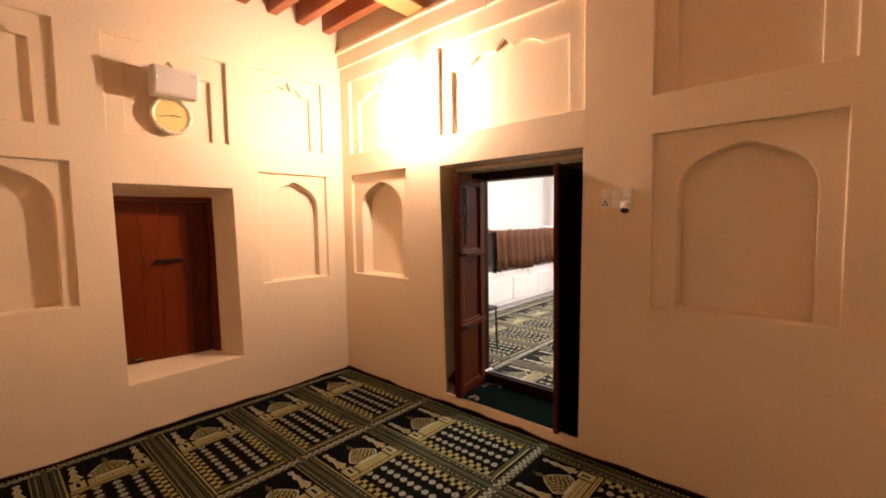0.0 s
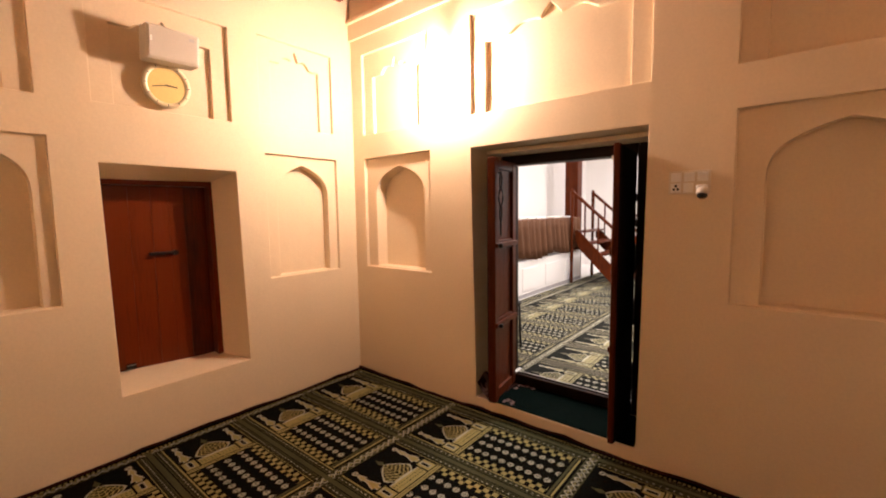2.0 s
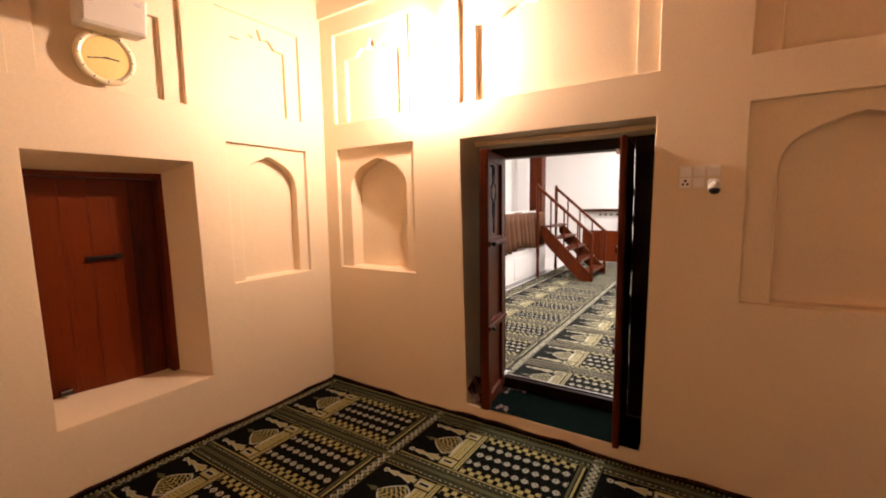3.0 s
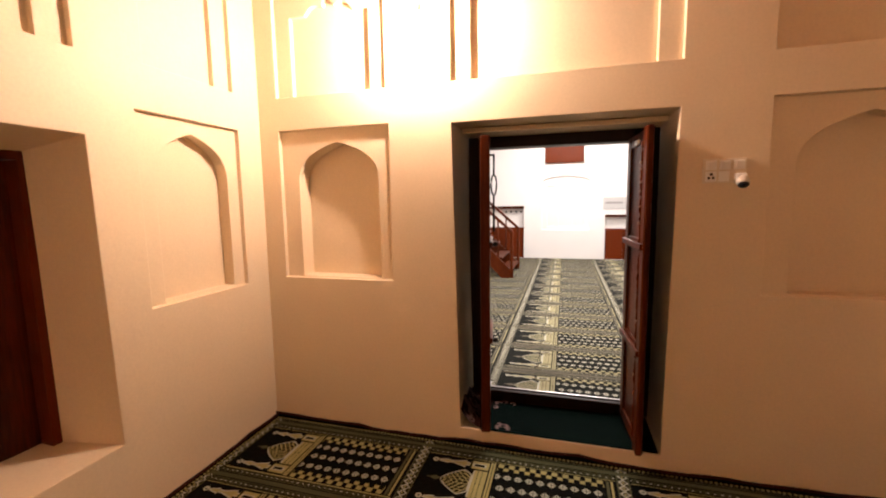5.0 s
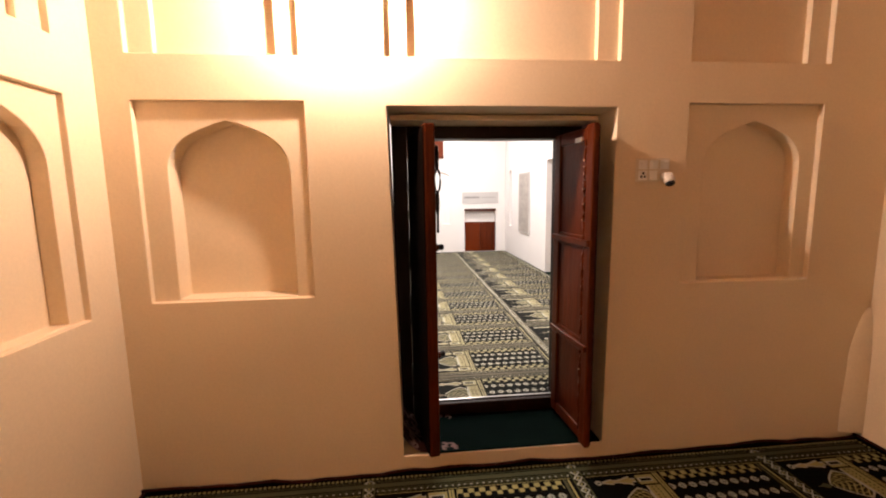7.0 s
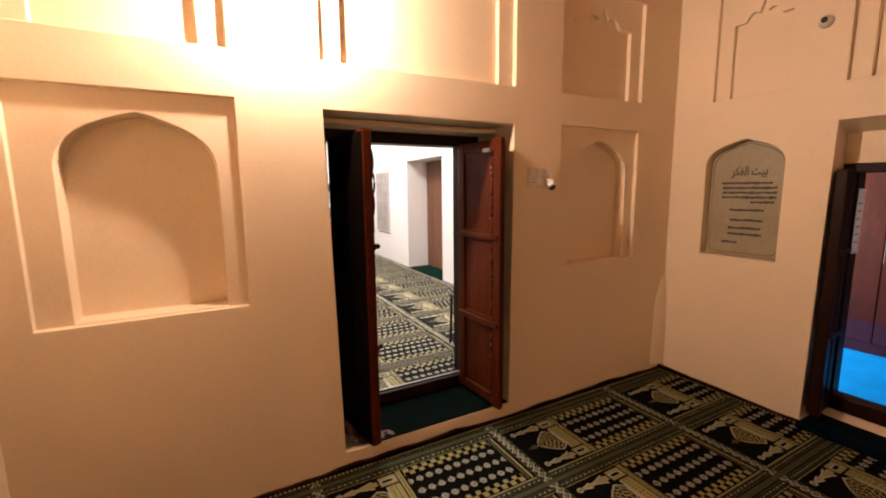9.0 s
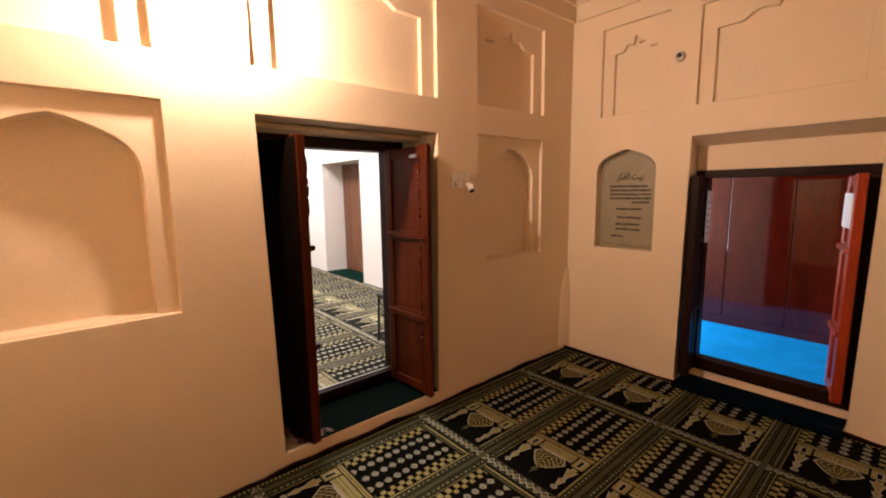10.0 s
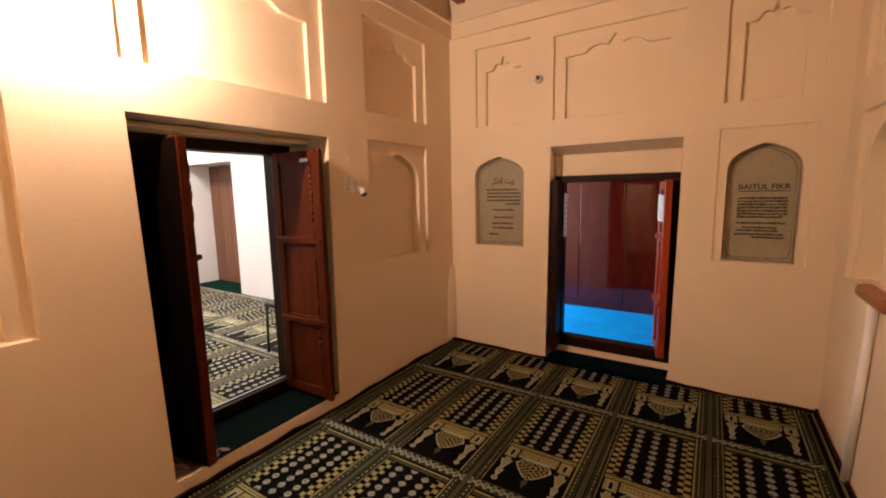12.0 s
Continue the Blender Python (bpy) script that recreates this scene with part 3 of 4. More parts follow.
rod((0.395, 0.030, 1.345), (0.395, 0.030, 1.24), 0.007, bm, 8)
rod((0.395, -0.01, 1.69), (0.395, 0.036, 1.69), 0.007, bm, 8)
part("chain", bm, IRON, left_leaf, "black iron door chain", smooth=True)
for z in (1.165, 0.575):
    part("knob", lathe([(0.008, 0), (0.014, 0.008), (0.017, 0.02), (0.012, 0.03), (0.003, 0.034)], pose(0.415, 0.022, z, -90, 0, 0), n=14), IRON, left_leaf, "dark iron knob", smooth=True)
for leaf, e in ((left_leaf, -0.058), (right_leaf, 0.036)):
    for z in (0.16, 0.62, 0.98, 1.30, 1.47):
        part("hinge", box(-0.014, 0.012, min(e, e * 0.5), max(e, e * 0.5), z, z + (0.05 if z > 1 else 0.20), rod((-0.006, e, z), (-0.006, e, z + 0.05), 0.007)), IRON, leaf, "dark iron hinge")
# Bright steel piece put where the worn top rail shows a highlight.
part("bar", box(0.33, 0.40, -0.036, -0.0225, 1.71, 1.735), STEEL, right_leaf, "small steel bar in place of the worn top rail's highlight", bevel=0.003)

rng = random.Random(4)
edge = [(0.401 + rng.uniform(-0.004, 0.004), -0.006 + rng.uniform(-0.003, 0.003), 0.07 + 0.0275 * k) for k in range(61)]
bm = bmesh.new()
for k in range(0, 60, 10):
    tube(edge[k:k + 11], 0.008 + 0.003 * rng.random(), bm, 6)
part("worn_moulding", bm, WOOD, right_leaf, "chipped and worn moulding", smooth=True)
bm = bmesh.new()
for k in range(9):
    z, q = rng.uniform(0.1, 1.7) if k > 3 else rng.uniform(1.45, 1.74), rng.uniform(0.002, 0.006)
    x = 0.398 + rng.uniform(-0.005, 0.006)
    box(x - q * 0.5, x + q * 0.5, -0.0185, -0.012, z - q, z + q, bm)
tagged(part("bare_chip", bm, BARE, right_leaf, "pale bare wood where the varnish has chipped"), kind="stuff")

tagged(part("trim", box(-0.599, 0.601, 2.74, 2.949, 1.988, 2.019), PLASTER, bevel=0.006), "plastered step under the head of the doorway", "trim", kind="structure")

# green runner in the doorway, with its curled floral corner
runner = thing("doorway_mat", pose(0, 0, 0.110), "dark green carpet runner with a faded floral corner in the doorway", "mat")
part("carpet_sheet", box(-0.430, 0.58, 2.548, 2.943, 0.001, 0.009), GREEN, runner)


def mat_height(x, y):
    """The mat's corner rides up against the side of the doorway in soft folds."""
    k = min(1.0, max(0.0, (-0.44 - x) / 0.15))
    return 0.010 + 0.13 * k * k * (1.3 - 1.6 * abs(y - 2.70)) + 0.016 * k * math.sin(38 * y + 9 * x)


crumpled = thing("crumpled_mat", pose(0, 0, 0.110), "crumpled dark mat corner with faded floral scrolls against the jamb", "mat")
bm = bmesh.new()
grid = [[bm.verts.new((-0.594 + 0.17 * i / 12, 2.556 + 0.38 * j / 24, mat_height(-0.594 + 0.17 * i / 12, 2.556 + 0.38 * j / 24))) for j in range(25)] for i in range(13)]
for r, s in zip(grid, grid[1:]):
    for j in range(24):
        bm.faces.new((r[j], s[j], s[j + 1], r[j + 1]))
part("mat_sheet", bm, MAROON, crumpled, smooth=True)


def scroll(cx, cy, r, a0, turn, owner):
    """A flat curl with a leaf at its end, lying on the mat."""
    bm, last = bmesh.new(), None
    for i in range(13):
        q = r * (1 - 0.065 * i)
        wide = 0.004 + 0.006 * math.sin(math.pi * i / 12)
        a = a0 + turn * 0.42 * i
        pair = []
        for w in (-wide, wide):
            x, y = max(-0.592, cx + (q + w) * math.cos(a)), min(2.945, max(2.553, cy + (q + w) * math.sin(a)))
            pair.append(bm.verts.new((x, y, mat_height(x, y) + 0.003)))
        if last:
            bm.faces.new((last[0], last[1], pair[1], pair[0]))
        last = pair
    part("floral_scroll", bm, FADED, owner, "faded pink-grey scroll")


rng = random.Random(9)
for k in range(16):
    scroll(-0.52 + 0.05 * rng.uniform(-1, 1), 2.585 + 0.021 * k, rng.uniform(0.022, 0.042), rng.uniform(0, 6), rng.choice((-1, 1)), crumpled)
for cx, cy, r, a0, s in ((-0.335, 2.575, 0.022, 0.5, 1), (-0.30, 2.60, 0.026, 2.5, -1), (-0.345, 2.62, 0.024, 4.0, 1), (-0.27, 2.575, 0.016, 1.0, 1),
                         (-0.385, 2.90, 0.028, 0.2, 1), (-0.34, 2.925, 0.022, 3.0, -1), (-0.29, 2.915, 0.026, 5.0, 1), (-0.40, 2.84, 0.022, 2.0, -1)):
    scroll(cx, cy, r, a0, s, runner)

# ---- shuttered window ----
win = thing("window_1", pose(XL - 0.30, 0, 0), "closed red-brown plank shutter set deep in the wall", "window", kind="structure")
part("window_frame", box(-0.13, 0.0, 0.60, 0.680, 0.40, 1.85, box(-0.13, 0.0, 1.345, 1.46, 0.40, 1.85, box(-0.13, -0.001, 0.680, 1.345, 1.768, 1.85))), PLANK, win)
for k, (a, b) in enumerate(((0.682, 0.838), (0.840, 0.975), (0.977, 1.085), (1.087, 1.190), (1.192, 1.344))):
    part("plank", box(-0.12, -0.080 - 0.001 * (k % 2), a - 0.0005, b + 0.0005, 0.42, 1.767), PLANK, win, bevel=0.0005)
bm = box(-0.080, -0.064, 0.945, 1.13, 1.262, 1.284)
rod((-0.056, 1.105, 1.273), (-0.080, 1.105, 1.273), 0.020, bm, 14)
rod((-0.054, 0.945, 1.273), (-0.054, 1.09, 1.273), 0.009, bm, 10)
part("latch", bm, IRON, win, "black iron bolt")
gadget = thing("sensor_box", pose(XL - 0.352, 0.775, 0.470), "small black box with a silver edge on the window sill", "sensor")
part("case", box(-0.012, 0.012, -0.028, 0.028, 0.0, 0.036), BLACK, gadget, bevel=0.003)
part("strip", box(0.0125, 0.014, -0.026, 0.026, 0.026, 0.032), STEEL, gadget)

# ---- wall lamp ----
wl = thing("wall_lamp", pose(-0.80, YM, 2.56), "lit warm wall lamp on a round white base", "lamp")
part("base", lathe([(0.045, 0.0), (0.045, 0.010), (0.030, 0.016), (0.012, 0.018)], pose(0, -0.001, 0.085, 90, 0, 0)), PLASTIC, wl, smooth=True)
part("holder", tube([(0, -0.012, 0.085), (0, -0.130, 0.095), (0, -0.157, 0.082), (0, -0.162, 0.058)], 0.012), PLASTIC, wl, smooth=True)
bm = bmesh.new()
bmesh.ops.create_uvsphere(bm, u_segments=16, v_segments=12, radius=0.03, matrix=pose(0, -0.162, 0) @ Matrix.Diagonal((1, 1, 1.9, 1)))
part("bulb", bm, BULB, wl, "glowing elongated bulb", smooth=True)

# ---- loudspeaker and clock on the west wall ----
sp = thing("loudspeaker", pose(-1.835, 1.003, 2.612, 0, 5, -3), "off-white plastic loudspeaker on a wall bracket", "loudspeaker")
case = [(-0.150, -0.102), (0.147, -0.100), (0.152, 0.092), (-0.147, 0.104)]
part("case", prism(case, lambda u, v, d: (d, u, v), -0.09, 0.06), GREYPLASTIC, sp, bevel=0.014)
part("grille", prism([(u * 0.9, v * 0.86) for u, v in case], lambda u, v, d: (d, u, v), 0.061, 0.067), GREYPLASTIC, sp, bevel=0.003)
part("badge", box(0.0675, 0.070, 0.085, 0.115, 0.045, 0.062), BANNER, sp)
part("badge", box(0.0675, 0.070, -0.125, -0.115, 0.0, 0.03), PLASTIC, sp)
bm = box(-0.172, -0.150, -0.035, 0.035, -0.05, 0.06)
rod((-0.16, 0, 0.0), (-0.085, 0, 0.0), 0.014, bm)
part("bracket", bm, IRON, sp)
bm = tube([(-0.05, 0.02, 0.09), (-0.07, 0.0, 0.115), (-0.12, -0.03, 0.12), (-0.165, -0.06, 0.10), (-0.168, -0.12, 0.13)], 0.006)
part("cable", bm, BLACK, sp, smooth=True)

ck = thing("wall_clock", pose(-1.981, 1.010, 2.405, 0, 94, 0), "round gilt-faced wall clock under the loudspeaker", "clock")
ck.scale = (1.1, 1.1, 1.0)
part("case", lathe([(0.11, -0.031), (0.126, -0.012), (0.131, 0.012), (0.126, 0.026), (0.104, 0.028), (0.101, 0.014)], Matrix.Identity(4), n=48), CLOCKRIM, ck, smooth=True)
part("dial", lathe([(0.1005, 0.0142), (0.1005, 0.0165)], Matrix.Identity(4), n=40), GILT, ck)
for k in range(12):
    mk = part("hour_mark", box(0.108, 0.120, -0.002, 0.002, 0.0282, 0.0295), INK, ck)
    mk.matrix_basis = pose(0, 0, 0, 0, 0, 30 * k)
hd = part("hour_hand", box(-0.012, 0.055, -0.0035, 0.0035, 0.019, 0.0205), INK, ck)
hd.matrix_basis = pose(0, 0, 0, 0, 0, 88)
hd = part("minute_hand", box(-0.015, 0.080, -0.0025, 0.0025, 0.021, 0.022), INK, ck)
hd.matrix_basis = pose(0, 0, 0, 0, 0, -78)
part("spindle", rod((0, 0, 0.0165), (0, 0, 0.025), 0.005), INK, ck)

# ---- switch board with a plugged-in camera ----
sw = thing("switch_board", pose(0.822, YM, 1.692), "white plastic switch board with a socket beside the door", "switch")
part("plate", box(-0.098, 0.098, -0.008, -0.0005, -0.062, 0.062), PLATE, sw, bevel=0.004)
for k in range(3):
    x = -0.086 + 0.062 * k
    rocker = part("switch", box(x, x + 0.050, -0.015, -0.0105, 0.004, 0.052), PLASTIC, sw, bevel=0.003)
    part("rocker", prism([(-0.0155, 0.012), (-0.019, 0.012), (-0.0275, 0.044), (-0.0155, 0.044)], lambda u, v, d: (d, u, v), x + 0.010, x + 0.040), PLASTIC, rocker, bevel=0.002)
so = part("socket", box(-0.086, -0.036, -0.016, -0.0105, -0.054, -0.003), PLASTIC, sw, bevel=0.002)
for a, b, w in ((-0.061, -0.018, 0.006), (-0.071, -0.036, 0.005), (-0.051, -0.036, 0.005)):
    part("pin_hole", box(a - w, a + w, -0.0175, -0.0165, b - 0.006, b + 0.006), BLACK, so)
part("blank", box(-0.026, 0.022, -0.015, -0.0105, -0.054, -0.003), PLASTIC, sw, bevel=0.002)
cm = thing("plug_camera", pose(0.886, YM - 0.0125, 1.650), "small white plug-in camera with a black round lens", "camera")
cm.scale = (0.86, 0.86, 0.86)
part("plug", box(-0.030, 0.030, -0.052, -0.001, -0.010, 0.030), PLASTIC, cm, bevel=0.010)
part("shell", lathe([(0.012, 0.030), (0.026, 0.024), (0.033, 0.008), (0.034, -0.010), (0.030, -0.020)], pose(0.006, -0.044, -0.016, -28, 0, 0)), GREYPLASTIC, cm, smooth=True)
part("lens", lathe([(0.029, -0.0202), (0.028, -0.029), (0.019, -0.038), (0.004, -0.042)], pose(0.006, -0.044, -0.016, -28, 0, 0)), BLACK, cm, smooth=True)

# hook on the cornice, cable stub on the east wall
hk = thing("wall_hook", pose(-0.12, YM - 0.05, 3.20), "bent wire hook hanging on the cornice", "hook")
part("wire", tube([(0, 0.02, 0.06), (0, -0.01, 0.04), (0.005, -0.012, -0.02), (0.03, -0.012, -0.05), (0.045, -0.012, -0.09), (0.02, -0.012, -0.12), (-0.02, -0.012, -0.105), (-0.03, -0.012, -0.08)], 0.006), STEEL, hk, smooth=True)
rs = thing("ceiling_rose", pose(XR - 0.001 + 0.022, 1.60, 2.612, 0, -90, 0), "small round white wall rose with a dark socket", "lamp socket")
part("ring", lathe([(0.038, 0.0), (0.038, 0.03), (0.032, 0.045), (0.024, 0.05)], Matrix.Identity(4)), GREYPLASTIC, rs, smooth=True)
part("socket", lathe([(0.017, 0.0505), (0.017, 0.058), (0.010, 0.062)], pose(0.006, 0, 0)), BLACK, rs, smooth=True)


# ---- engraved plaques ----
def on_east(u, v, d):
    return (XR + d, u, v)


def inset(poly, by):
    us, vs = [p[0] for p in poly], [p[1] for p in poly]
    cu, cv = (min(us) + max(us)) / 2, (min(vs) + max(vs)) / 2
    ku, kv = 1 - 2 * by / (max(us) - min(us)), 1 - 2 * by / (max(vs) - min(vs))
    return [(cu + (u - cu) * ku, cv + (v - cv) * kv) for u, v in poly]


def plaque(poly, depth, label):
    ob = thing("stone_plaque", pose(0, 0, 0), label, "plaque", "engraved plaques")
    part("slab", prism(inset(poly, 0.006), on_east, depth - 0.022, depth - 0.0005), STONE, ob, bevel=0.004)
    line = inset(poly, 0.026)
    (ua, va), (ub, _) = line[0], line[1]
    k = 0.045
    foot = [(ua, va + k), (ua + k * 0.3, va + k * 0.3), (ua + k, va), (ub - k, va), (ub - k * 0.3, va + k * 0.3), (ub, va + k)]
    low = foot + line[2:]
    part("border_line", tube([on_east(u, v, depth - 0.0215) for u, v in low], 0.0022, n=6, closed=True), INK, ob)
    return ob


def text_bar(ob, y0, y1, z, h, depth, gaps, seed):
    """A line of writing as a row of short bars."""
    rng = random.Random(seed)
    bm, y = bmesh.new(), y0
    while y > y1:
        w = rng.uniform(0.012, 0.034)
        e = max(y - w, y1)
        box(XR + depth - 0.0245, XR + depth - 0.0223, e, y, z - h / 2 * rng.uniform(0.5, 1), z + h / 2 * rng.uniform(0.5, 1), bm)
        y = e - gaps
    tagged(part("writing", bm, INK, ob), kind="stuff")


p1 = plaque(arch(1.740, 2.260, 1.086, 1.76, 1.951), 0.095, "grey-green stone plaque with engraved black script, in an arched niche")
for k, (a, b, z) in enumerate(((2.17, 1.83, 1.635), (2.16, 1.80, 1.60), (2.16, 1.80, 1.565), (2.16, 1.80, 1.53), (1.96, 1.81, 1.495), (2.10, 1.87, 1.435), (2.09, 1.87, 1.36), (2.10, 1.88, 1.30), (2.10, 1.87, 1.255), (2.14, 2.03, 1.19))):
    text_bar(p1, a, b, z, 0.020, 0.095, 0.003, 10 + k)
p2 = plaque(arch(-0.290, 0.148, 1.066, 1.72, 1.930), 0.107, "grey-green stone plaque with engraved black lettering, in an arched niche")


def lettering(owner, words, size, wide, depth, y, z, label):
    """Raised lettering on a plaque, drawn out to its width."""
    cu = bpy.data.curves.new("lettering", "FONT")
    cu.body, cu.size, cu.extrude, cu.align_x, cu.offset = words, size, 0.0008, "CENTER", 0.0014
    tmp = new("lettering_curve", cu)
    me = bpy.data.meshes.new_from_object(tmp.evaluated_get(bpy.context.evaluated_depsgraph_get()))
    bpy.data.objects.remove(tmp)
    xs = [v.co.x for v in me.vertices]
    for v in me.vertices:
        v.co.x *= wide / (max(xs) - min(xs))
    me.materials.clear()
    lt = part("lettering", me, INK, owner, label)
    lt.matrix_basis = Matrix(((0, 0, -1, XR + depth - 0.0235), (-1, 0, 0, y), (0, 1, 0, z), (0, 0, 0, 1)))


# the heading in joined letter forms, from its last letter to its first
lettering(p1, "\uFEAE\uFEDC\uFED4\uFEDF\uFE8D \uFE96\uFEF4\uFE91", 0.085, 0.24, 0.095, 1.985, 1.695, "black script heading")
lettering(p2, "BAITUL FIKR", 0.052, 0.305, 0.107, -0.083, 1.602, "black heading")
text_bar(p2, 0.07, -0.235, 1.588, 0.010, 0.107, 0.001, 3)
for k, (a, b, z) in enumerate(((0.10, -0.19, 1.535), (0.10, -0.195, 1.512), (0.10, -0.195, 1.489), (0.10, -0.195, 1.466), (0.10, -0.195, 1.443), (0.10, -0.195, 1.420), (0.10, -0.17, 1.397), (0.10, -0.19, 1.352), (0.06, -0.14, 1.318), (0.10, -0.15, 1.296), (0.11, -0.18, 1.268), (0.0, -0.19, 1.246))):
    text_bar(p2, a - 0.033, b - 0.035, z, 0.019, 0.107, 0.0025, 30 + k)

# ---- doorway to the passage ----
door = thing("door_2", pose(XR, 0, 0), "low red-brown wooden passage door with its leaves open", "door", kind="structure")
part("lintel_panel", box(0.20, 0.30, 0.45, 1.50, 1.752, 2.0), PLASTER, door)
part("frame_head", box(0.19, 0.30, 0.45, 1.50, 1.690, 1.750), DARKWOOD, door, bevel=0.006)
part("jamb", box(0.20, 0.30, 0.44, 0.515, 0.10, 1.689), DARKWOOD, door, bevel=0.006)
part("jamb", box(0.20, 0.30, 1.415, 1.50, 0.10, 1.689), DARKWOOD, door, bevel=0.006)
part("threshold", box(0.195, 0.30, 0.44, 1.50, 0.10, 0.205), DARKWOOD, door, bevel=0.008)
part("step", box(0.205, 0.25, 0.44, 1.50, 0.034, 0.099), PLASTER, door)
door_leaf(door, pose(0.345, 0.622, 0.21, 0, 0, 193.5), 0.345, 1.47, 0.04, -1, (0.45, 1.0), REDLEAF)
door_leaf(door, pose(0.195, 1.425, 0.10, 0, 0, 183), 0.20, 1.60, 0.045, 1, (0.55, 1.10), DARKWOOD)
note = thing("paper_notice", pose(XR + 0.345, 0.622, 0.21, 0, 0, 193.5), "blank white paper notice stuck on the passage door", "notice", "paper notices")
part("sheet", box(0.04, 0.335, -0.0105, -0.0085, 1.135, 1.357), PAPER, note)
note = thing("paper_notice", pose(XR, 1.4135, 0), "white paper notice with faint grey lines on the jamb", "notice", "paper notices")
part("sheet", box(0.203, 0.298, -0.0015, 0.0, 1.17, 1.59), PAPER, note)
for k in range(6):
    part("line", box(0.22, 0.28, -0.0022, -0.0016, 1.24 + 0.05 * k, 1.252 + 0.05 * k), GREYINK, note)
mat2 = thing("doorway_mat", pose(XR, 0.97, 0.011), "dark blue-green mat lying at the passage door", "mat")
part("carpet_sheet", box(-0.06, 0.19, -0.50, 0.52, 0.024, 0.034, box(-0.10, 0.05, -0.50, 0.52, 0.001, 0.0235)), MATBLUE, mat2, bevel=0.004)

# ---- rail by the back wall ----
rl = thing("hand_rail", pose(1.36, YB, 0), "wooden rail end on a white post by the wall, leaned to fit the camera's view", "railing")
# The post's foot and lean are set to fit the camera's view.
part("post", rod((0.077, 0.021, 0.012), (-0.064, 0.025, 1.055), 0.0205, n=16), PLASTIC, rl, "white painted post", smooth=True)
part("cap", box(-0.36, 0.05, 0.002, 0.08, 1.0555, 1.125), WOODX2, rl, "brown wooden rail cap", bevel=0.025)

# ---- furniture of the hall ----
hd = thing("door_3", pose(2.33, 0, HZ + 0.015), "closed brown plank door at the back of the deep doorway", "door", kind="structure")
part("leaf", box(-0.02, 0.02, 5.98, 7.28, 0.0, 1.90), PALEWOOD, hd)
for k in range(5):
    part("plank", box(-0.036, -0.0205, 5.985 + 0.258 * k, 6.236 + 0.258 * k, 0.005, 1.89), PALEWOOD, hd, bevel=0.004)
tagged(part("wall_recess_back", box(2.365, 2.50, 5.8, 7.5, 0.1, 2.4), WHITE), "plain wall behind the deep doorway", "wall", kind="structure")

for x0, x1, top, lab in ((0.932, 1.69, 0.894, "low brown two-door cupboard in a wall recess"), (-1.70, -0.87, 0.918, "low dark brown cupboard in a wall recess")):
    cb = thing("cupboard", pose((x0 + x1) / 2, HY1 + 0.16, HZ), lab, "cupboard", "hall cupboards")
    w = (x1 - x0) / 2 - 0.002
    part("body", box(-w, w, -0.06, -0.001, 0.003, top - HZ), WOOD, cb)
    for s in (-1, 1):
        lf = part("door", box(min(s * 0.004, s * (w - 0.02)), max(s * 0.004, s * (w - 0.02)), -0.082, -0.061, 0.02, top - HZ - 0.015), PLANK, cb, bevel=0.004)
        part("knob", rod((s * 0.03, -0.10, 0.4), (s * 0.03, -0.082, 0.4), 0.012), IRON, lf)
    part("lintel", box(-w, w, -0.12, -0.001, (1.213 if x0 > 0 else 1.424) - HZ - 0.06, (1.213 if x0 > 0 else 1.424) - HZ - 0.003), WOOD, cb)
    if x0 < 0:
        for k in range(4):
            part("peg", rod((-0.02 + 0.12 * k, -0.05, 1.10), (-0.02 + 0.12 * k, -0.001, 1.10), 0.022), IRON, cb)

bd = thing("name_board", pose(0.028, HY1 - 0.001, 2.385), "brown wooden board fixed high on the end wall", "board")
part("board", box(-0.425, 0.425, -0.03, 0, 0, 0.385), PLANK, bd, bevel=0.006)
part("fillet", box(-0.425, 0.425, -0.04, -0.0305, 0.0, 0.03), WOOD, bd)
bn = thing("wall_banner", pose(1.307, HY1 - 0.001, 1.335), "pale grey banner with illegible grey writing", "banner")
part("sheet", box(-0.428, 0.428, -0.012, 0, 0, 0.263), BANNER, bn)
part("writing", box(-0.38, -0.02, -0.0145, -0.0125, 0.12, 0.165), GREYINK, bn)
part("writing", box(0.02, 0.36, -0.0145, -0.0125, 0.125, 0.155), BANNER2, bn)
pc = thing("wall_picture", pose(HX1 - 0.001, 8.53, 0.763), "tall framed grey landscape picture on the white wall", "picture")
part("frame", box(-0.025, 0, -0.35, 0.35, 0.0, 1.21), BANNER, pc, bevel=0.005)
part("sheet", box(-0.029, -0.0255, -0.325, 0.325, 0.03, 1.18), PICTURE, pc)

# pulpit stairs, rising towards the west
st = thing("pulpit_stairs", pose(0, 0, HZ), "reddish wooden pulpit stairs with turned posts and handrails", "stairs")
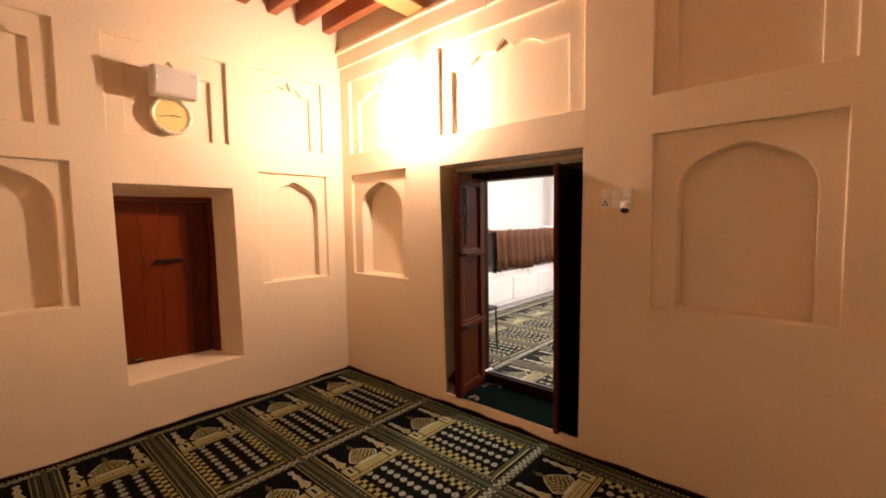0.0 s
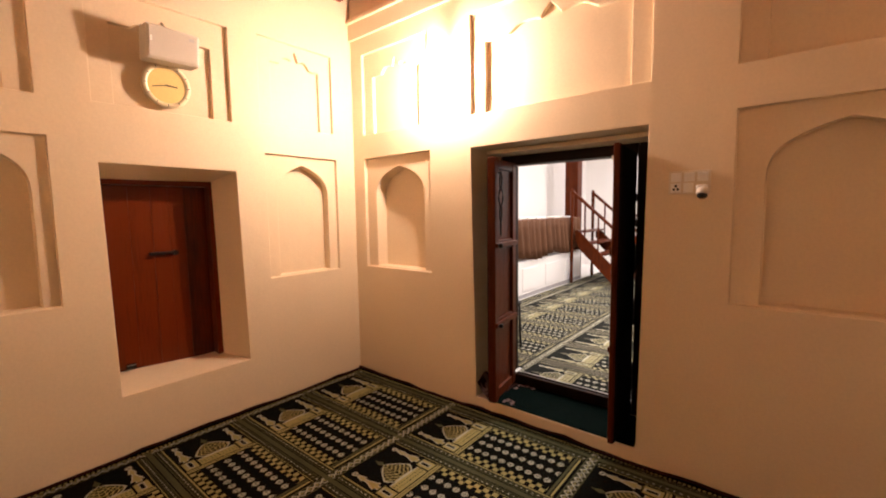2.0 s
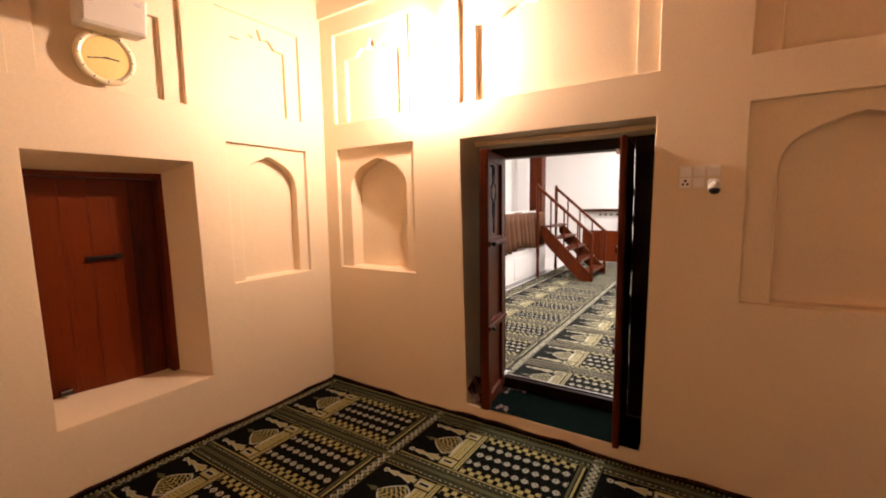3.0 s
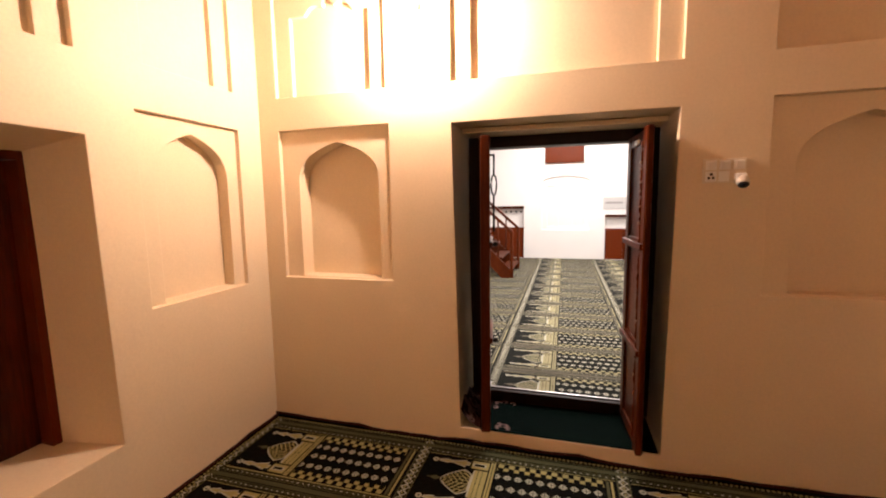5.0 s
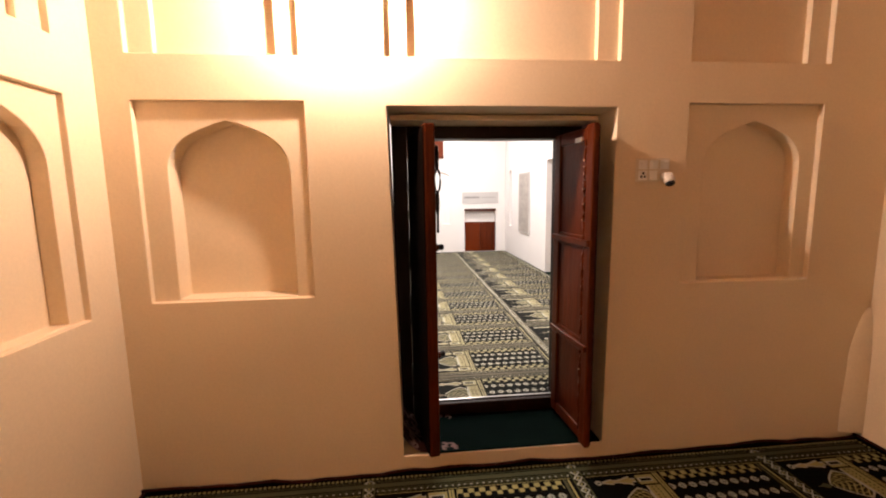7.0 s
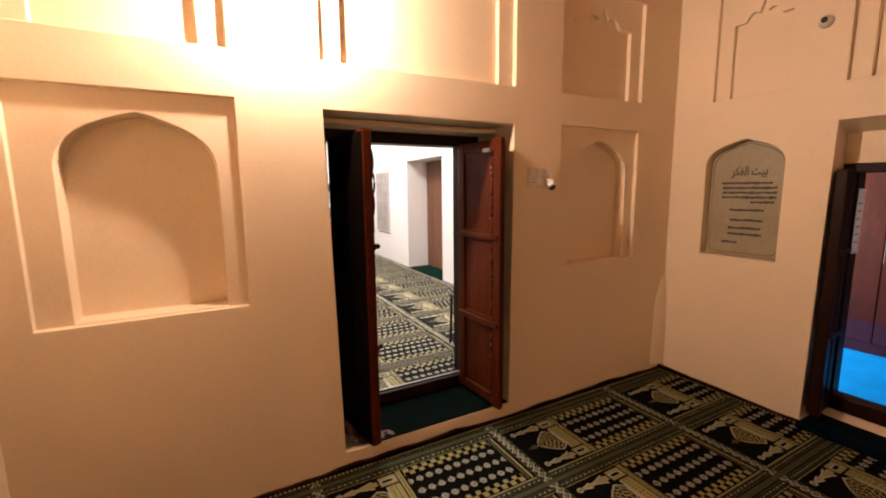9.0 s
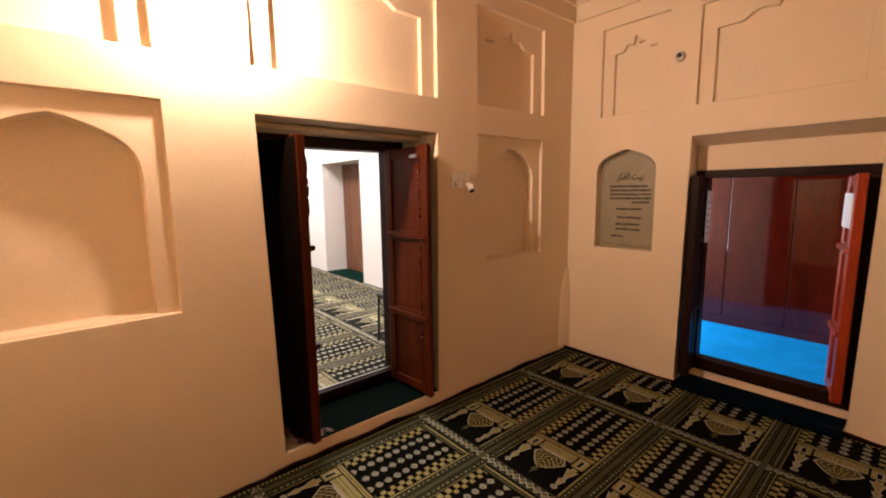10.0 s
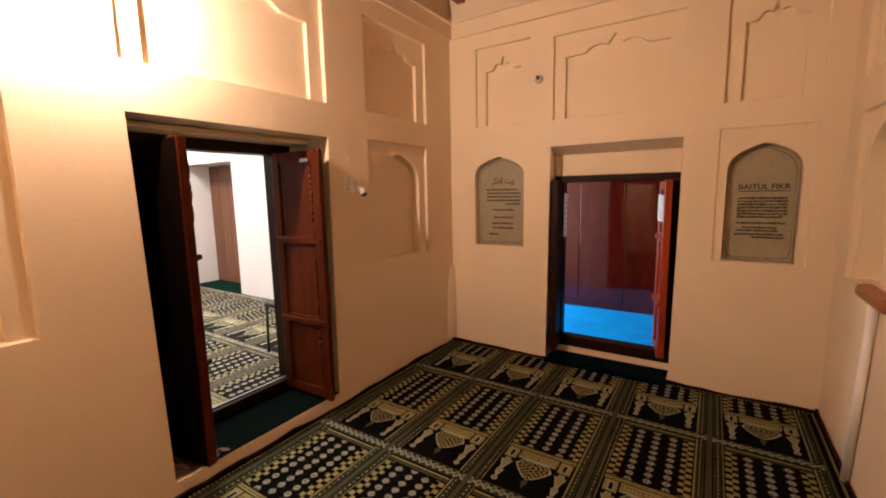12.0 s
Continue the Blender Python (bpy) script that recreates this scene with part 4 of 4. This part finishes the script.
for y in (7.36, 8.42):
    side = prism([(-1.00, 0.0), (-0.80, 0.0), (-0.80, 0.11), (-1.66, 0.98), (-1.72, 0.98), (-1.72, 0.82), (-1.63, 0.63)], lambda u, v, d: (u, d, v), y, y + 0.045)
    part("stringer", side, WOOD, st, bevel=0.006)
    for x, z1 in ((-0.83, 0.86), (-1.79, 1.745)):
        prof = [(0.028, 0.0), (0.032, 0.1), (0.023, 0.3), (0.032, 0.5), (0.024, 0.62), (0.034, z1 - 0.06), (0.027, z1 - 0.02), (0.010, z1)]
        part("newel_post", lathe(prof, pose(x, y + 0.022, 0), n=12), WOOD, st, smooth=True)
    for k in range(1, 4):
        x = -0.83 - 0.24 * k
        part("baluster", rod((x, y + 0.022, 0.08 + 0.24 * k), (x, y + 0.022, 0.79 + 0.222 * k), 0.015), WOOD, st, smooth=True)
    part("handrail", prism([(-0.81, 0.78), (-0.81, 0.845), (-1.81, 1.735), (-1.81, 1.67)], lambda u, v, d: (u, d, v), y - 0.012, y + 0.056), WOOD, st, bevel=0.008)
for k in range(5):
    part("tread", box(-1.03 - 0.18 * k, -0.82 - 0.18 * k, 7.406, 8.419, 0.14 + 0.20 * k, 0.172 + 0.20 * k), WOOD, st, bevel=0.006)
post = thing("timber_post", pose(-2.10, 8.20, HZ), "dark brown square timber post beside the pulpit stairs", "post")
part("shaft", box(-0.13, 0.13, -0.12, 0.12, 0.0, HTOP - HZ), WOOD, post, bevel=0.012)

pl = thing("low_plinth", pose(-1.865, 0, HZ), "white painted low plinth along the hall wall", "plinth")
part("body", box(-0.688, 0.0, 4.68, 8.02, 0.0, 0.57), WHITE, pl, bevel=0.015)
for y in (4.85, 5.65, 6.45, 7.25):
    part("panel", box(0.0005, 0.014, y, y + 0.52, 0.10, 0.46), WHITE, pl, bevel=0.008)
part("skirting", box(0.0005, 0.012, 4.68, 8.02, 0.0, 0.06), GREYINK, pl)
tb = thing("long_table", pose(-1.875, 0, HZ + 0.57), "long table draped with a pleated brown cloth skirt", "table")
part("top", box(-0.66, 0.0, 5.17, 7.92, 0.615, 0.645), PALEWOOD, tb, bevel=0.006)
for x in (-0.60, -0.06):
    for y in (5.24, 7.85):
        part("leg", box(x - 0.025, x + 0.025, y - 0.025, y + 0.025, 0.0, 0.6145), DARKWOOD, tb)
bm = bmesh.new()
rng = random.Random(5)
n, cols = 240, []
ph = 0.0
for i in range(n + 1):
    y = 5.165 + 2.76 * i / n
    ph += rng.uniform(0.12, 0.62)
    low = 0.02 + 0.03 * math.sin(i * 0.06) + 0.02 * math.sin(i * 0.013)
    cols.append([bm.verts.new((0.012 + (0.020 + 0.050 * (1 - h)) * math.sin(ph + 0.5 * (1 - h)) + 0.02 * (1 - h), y, low + (0.64 - low) * h)) for h in (0, 0.25, 0.5, 0.75, 1)])
for a, b in zip(cols, cols[1:]):
    for k in range(4):
        bm.faces.new((a[k], b[k], b[k + 1], a[k + 1]))
sk = part("skirt", bm, SKIRT, tb, "pleated brown cloth", smooth=True)
mod = sk.modifiers.new("cloth", "SOLIDIFY")
mod.thickness = 0.004
rng = random.Random(8)
for k in range(9):
    y = 5.36 + 0.29 * k + rng.uniform(-0.06, 0.06)
    bk = thing("open_book", pose(-2.09 + rng.uniform(-0.08, 0.08), y, HZ + 1.215, 0, 0, rng.uniform(-15, 15)), "white papers lying open on the long table", "book", "papers on the table")
    part("pages", box(-0.10, 0.10, -0.125, -0.001, 0.001, 0.022), PAPER, bk, bevel=0.006)
    part("pages", box(-0.10, 0.10, 0.001, 0.125, 0.001, 0.026), PAPER, bk, bevel=0.006)


def chair(m):
    ch = thing("metal_chair", m, "black metal chair with a dark padded seat by the wall", "chair", "chairs in the hall")
    part("seat", box(-0.21, 0.21, -0.20, 0.21, 0.43, 0.47), CHAIRPAD, ch, bevel=0.015)
    part("backrest", prism([(-0.20, 0.62), (0.20, 0.62), (0.21, 0.80), (0.15, 0.88), (-0.15, 0.88), (-0.21, 0.80)], lambda u, v, d: (u, d, v), -0.235, -0.205), CHAIRPAD, ch, bevel=0.012)
    for s in (-1, 1):
        part("leg", rod((s * 0.20, 0.20, 0.0), (s * 0.19, 0.19, 0.43), 0.012), IRON, ch, smooth=True)
        part("leg", tube([(s * 0.20, -0.25, 0.0), (s * 0.20, -0.22, 0.45), (s * 0.20, -0.24, 0.80)], 0.012), IRON, ch, smooth=True)
    return ch


first = chair(pose(-0.95, 3.368, HZ + 0.0115))
copy_thing(first, pose(0.895, 3.368, HZ + 0.0115))

for ty in (4.4, 6.5, 8.6):
    tl = thing("tube_light", pose(0.2, ty, HTOP), "lit white tube light on the hall ceiling", "lamp", "hall tube lights")
    part("tray", box(-0.64, 0.64, -0.06, 0.06, -0.05, -0.001), PLASTIC, tl, bevel=0.006)
    part("tube", rod((-0.6, 0, -0.07), (0.6, 0, -0.07), 0.016), TUBE, tl, smooth=True)
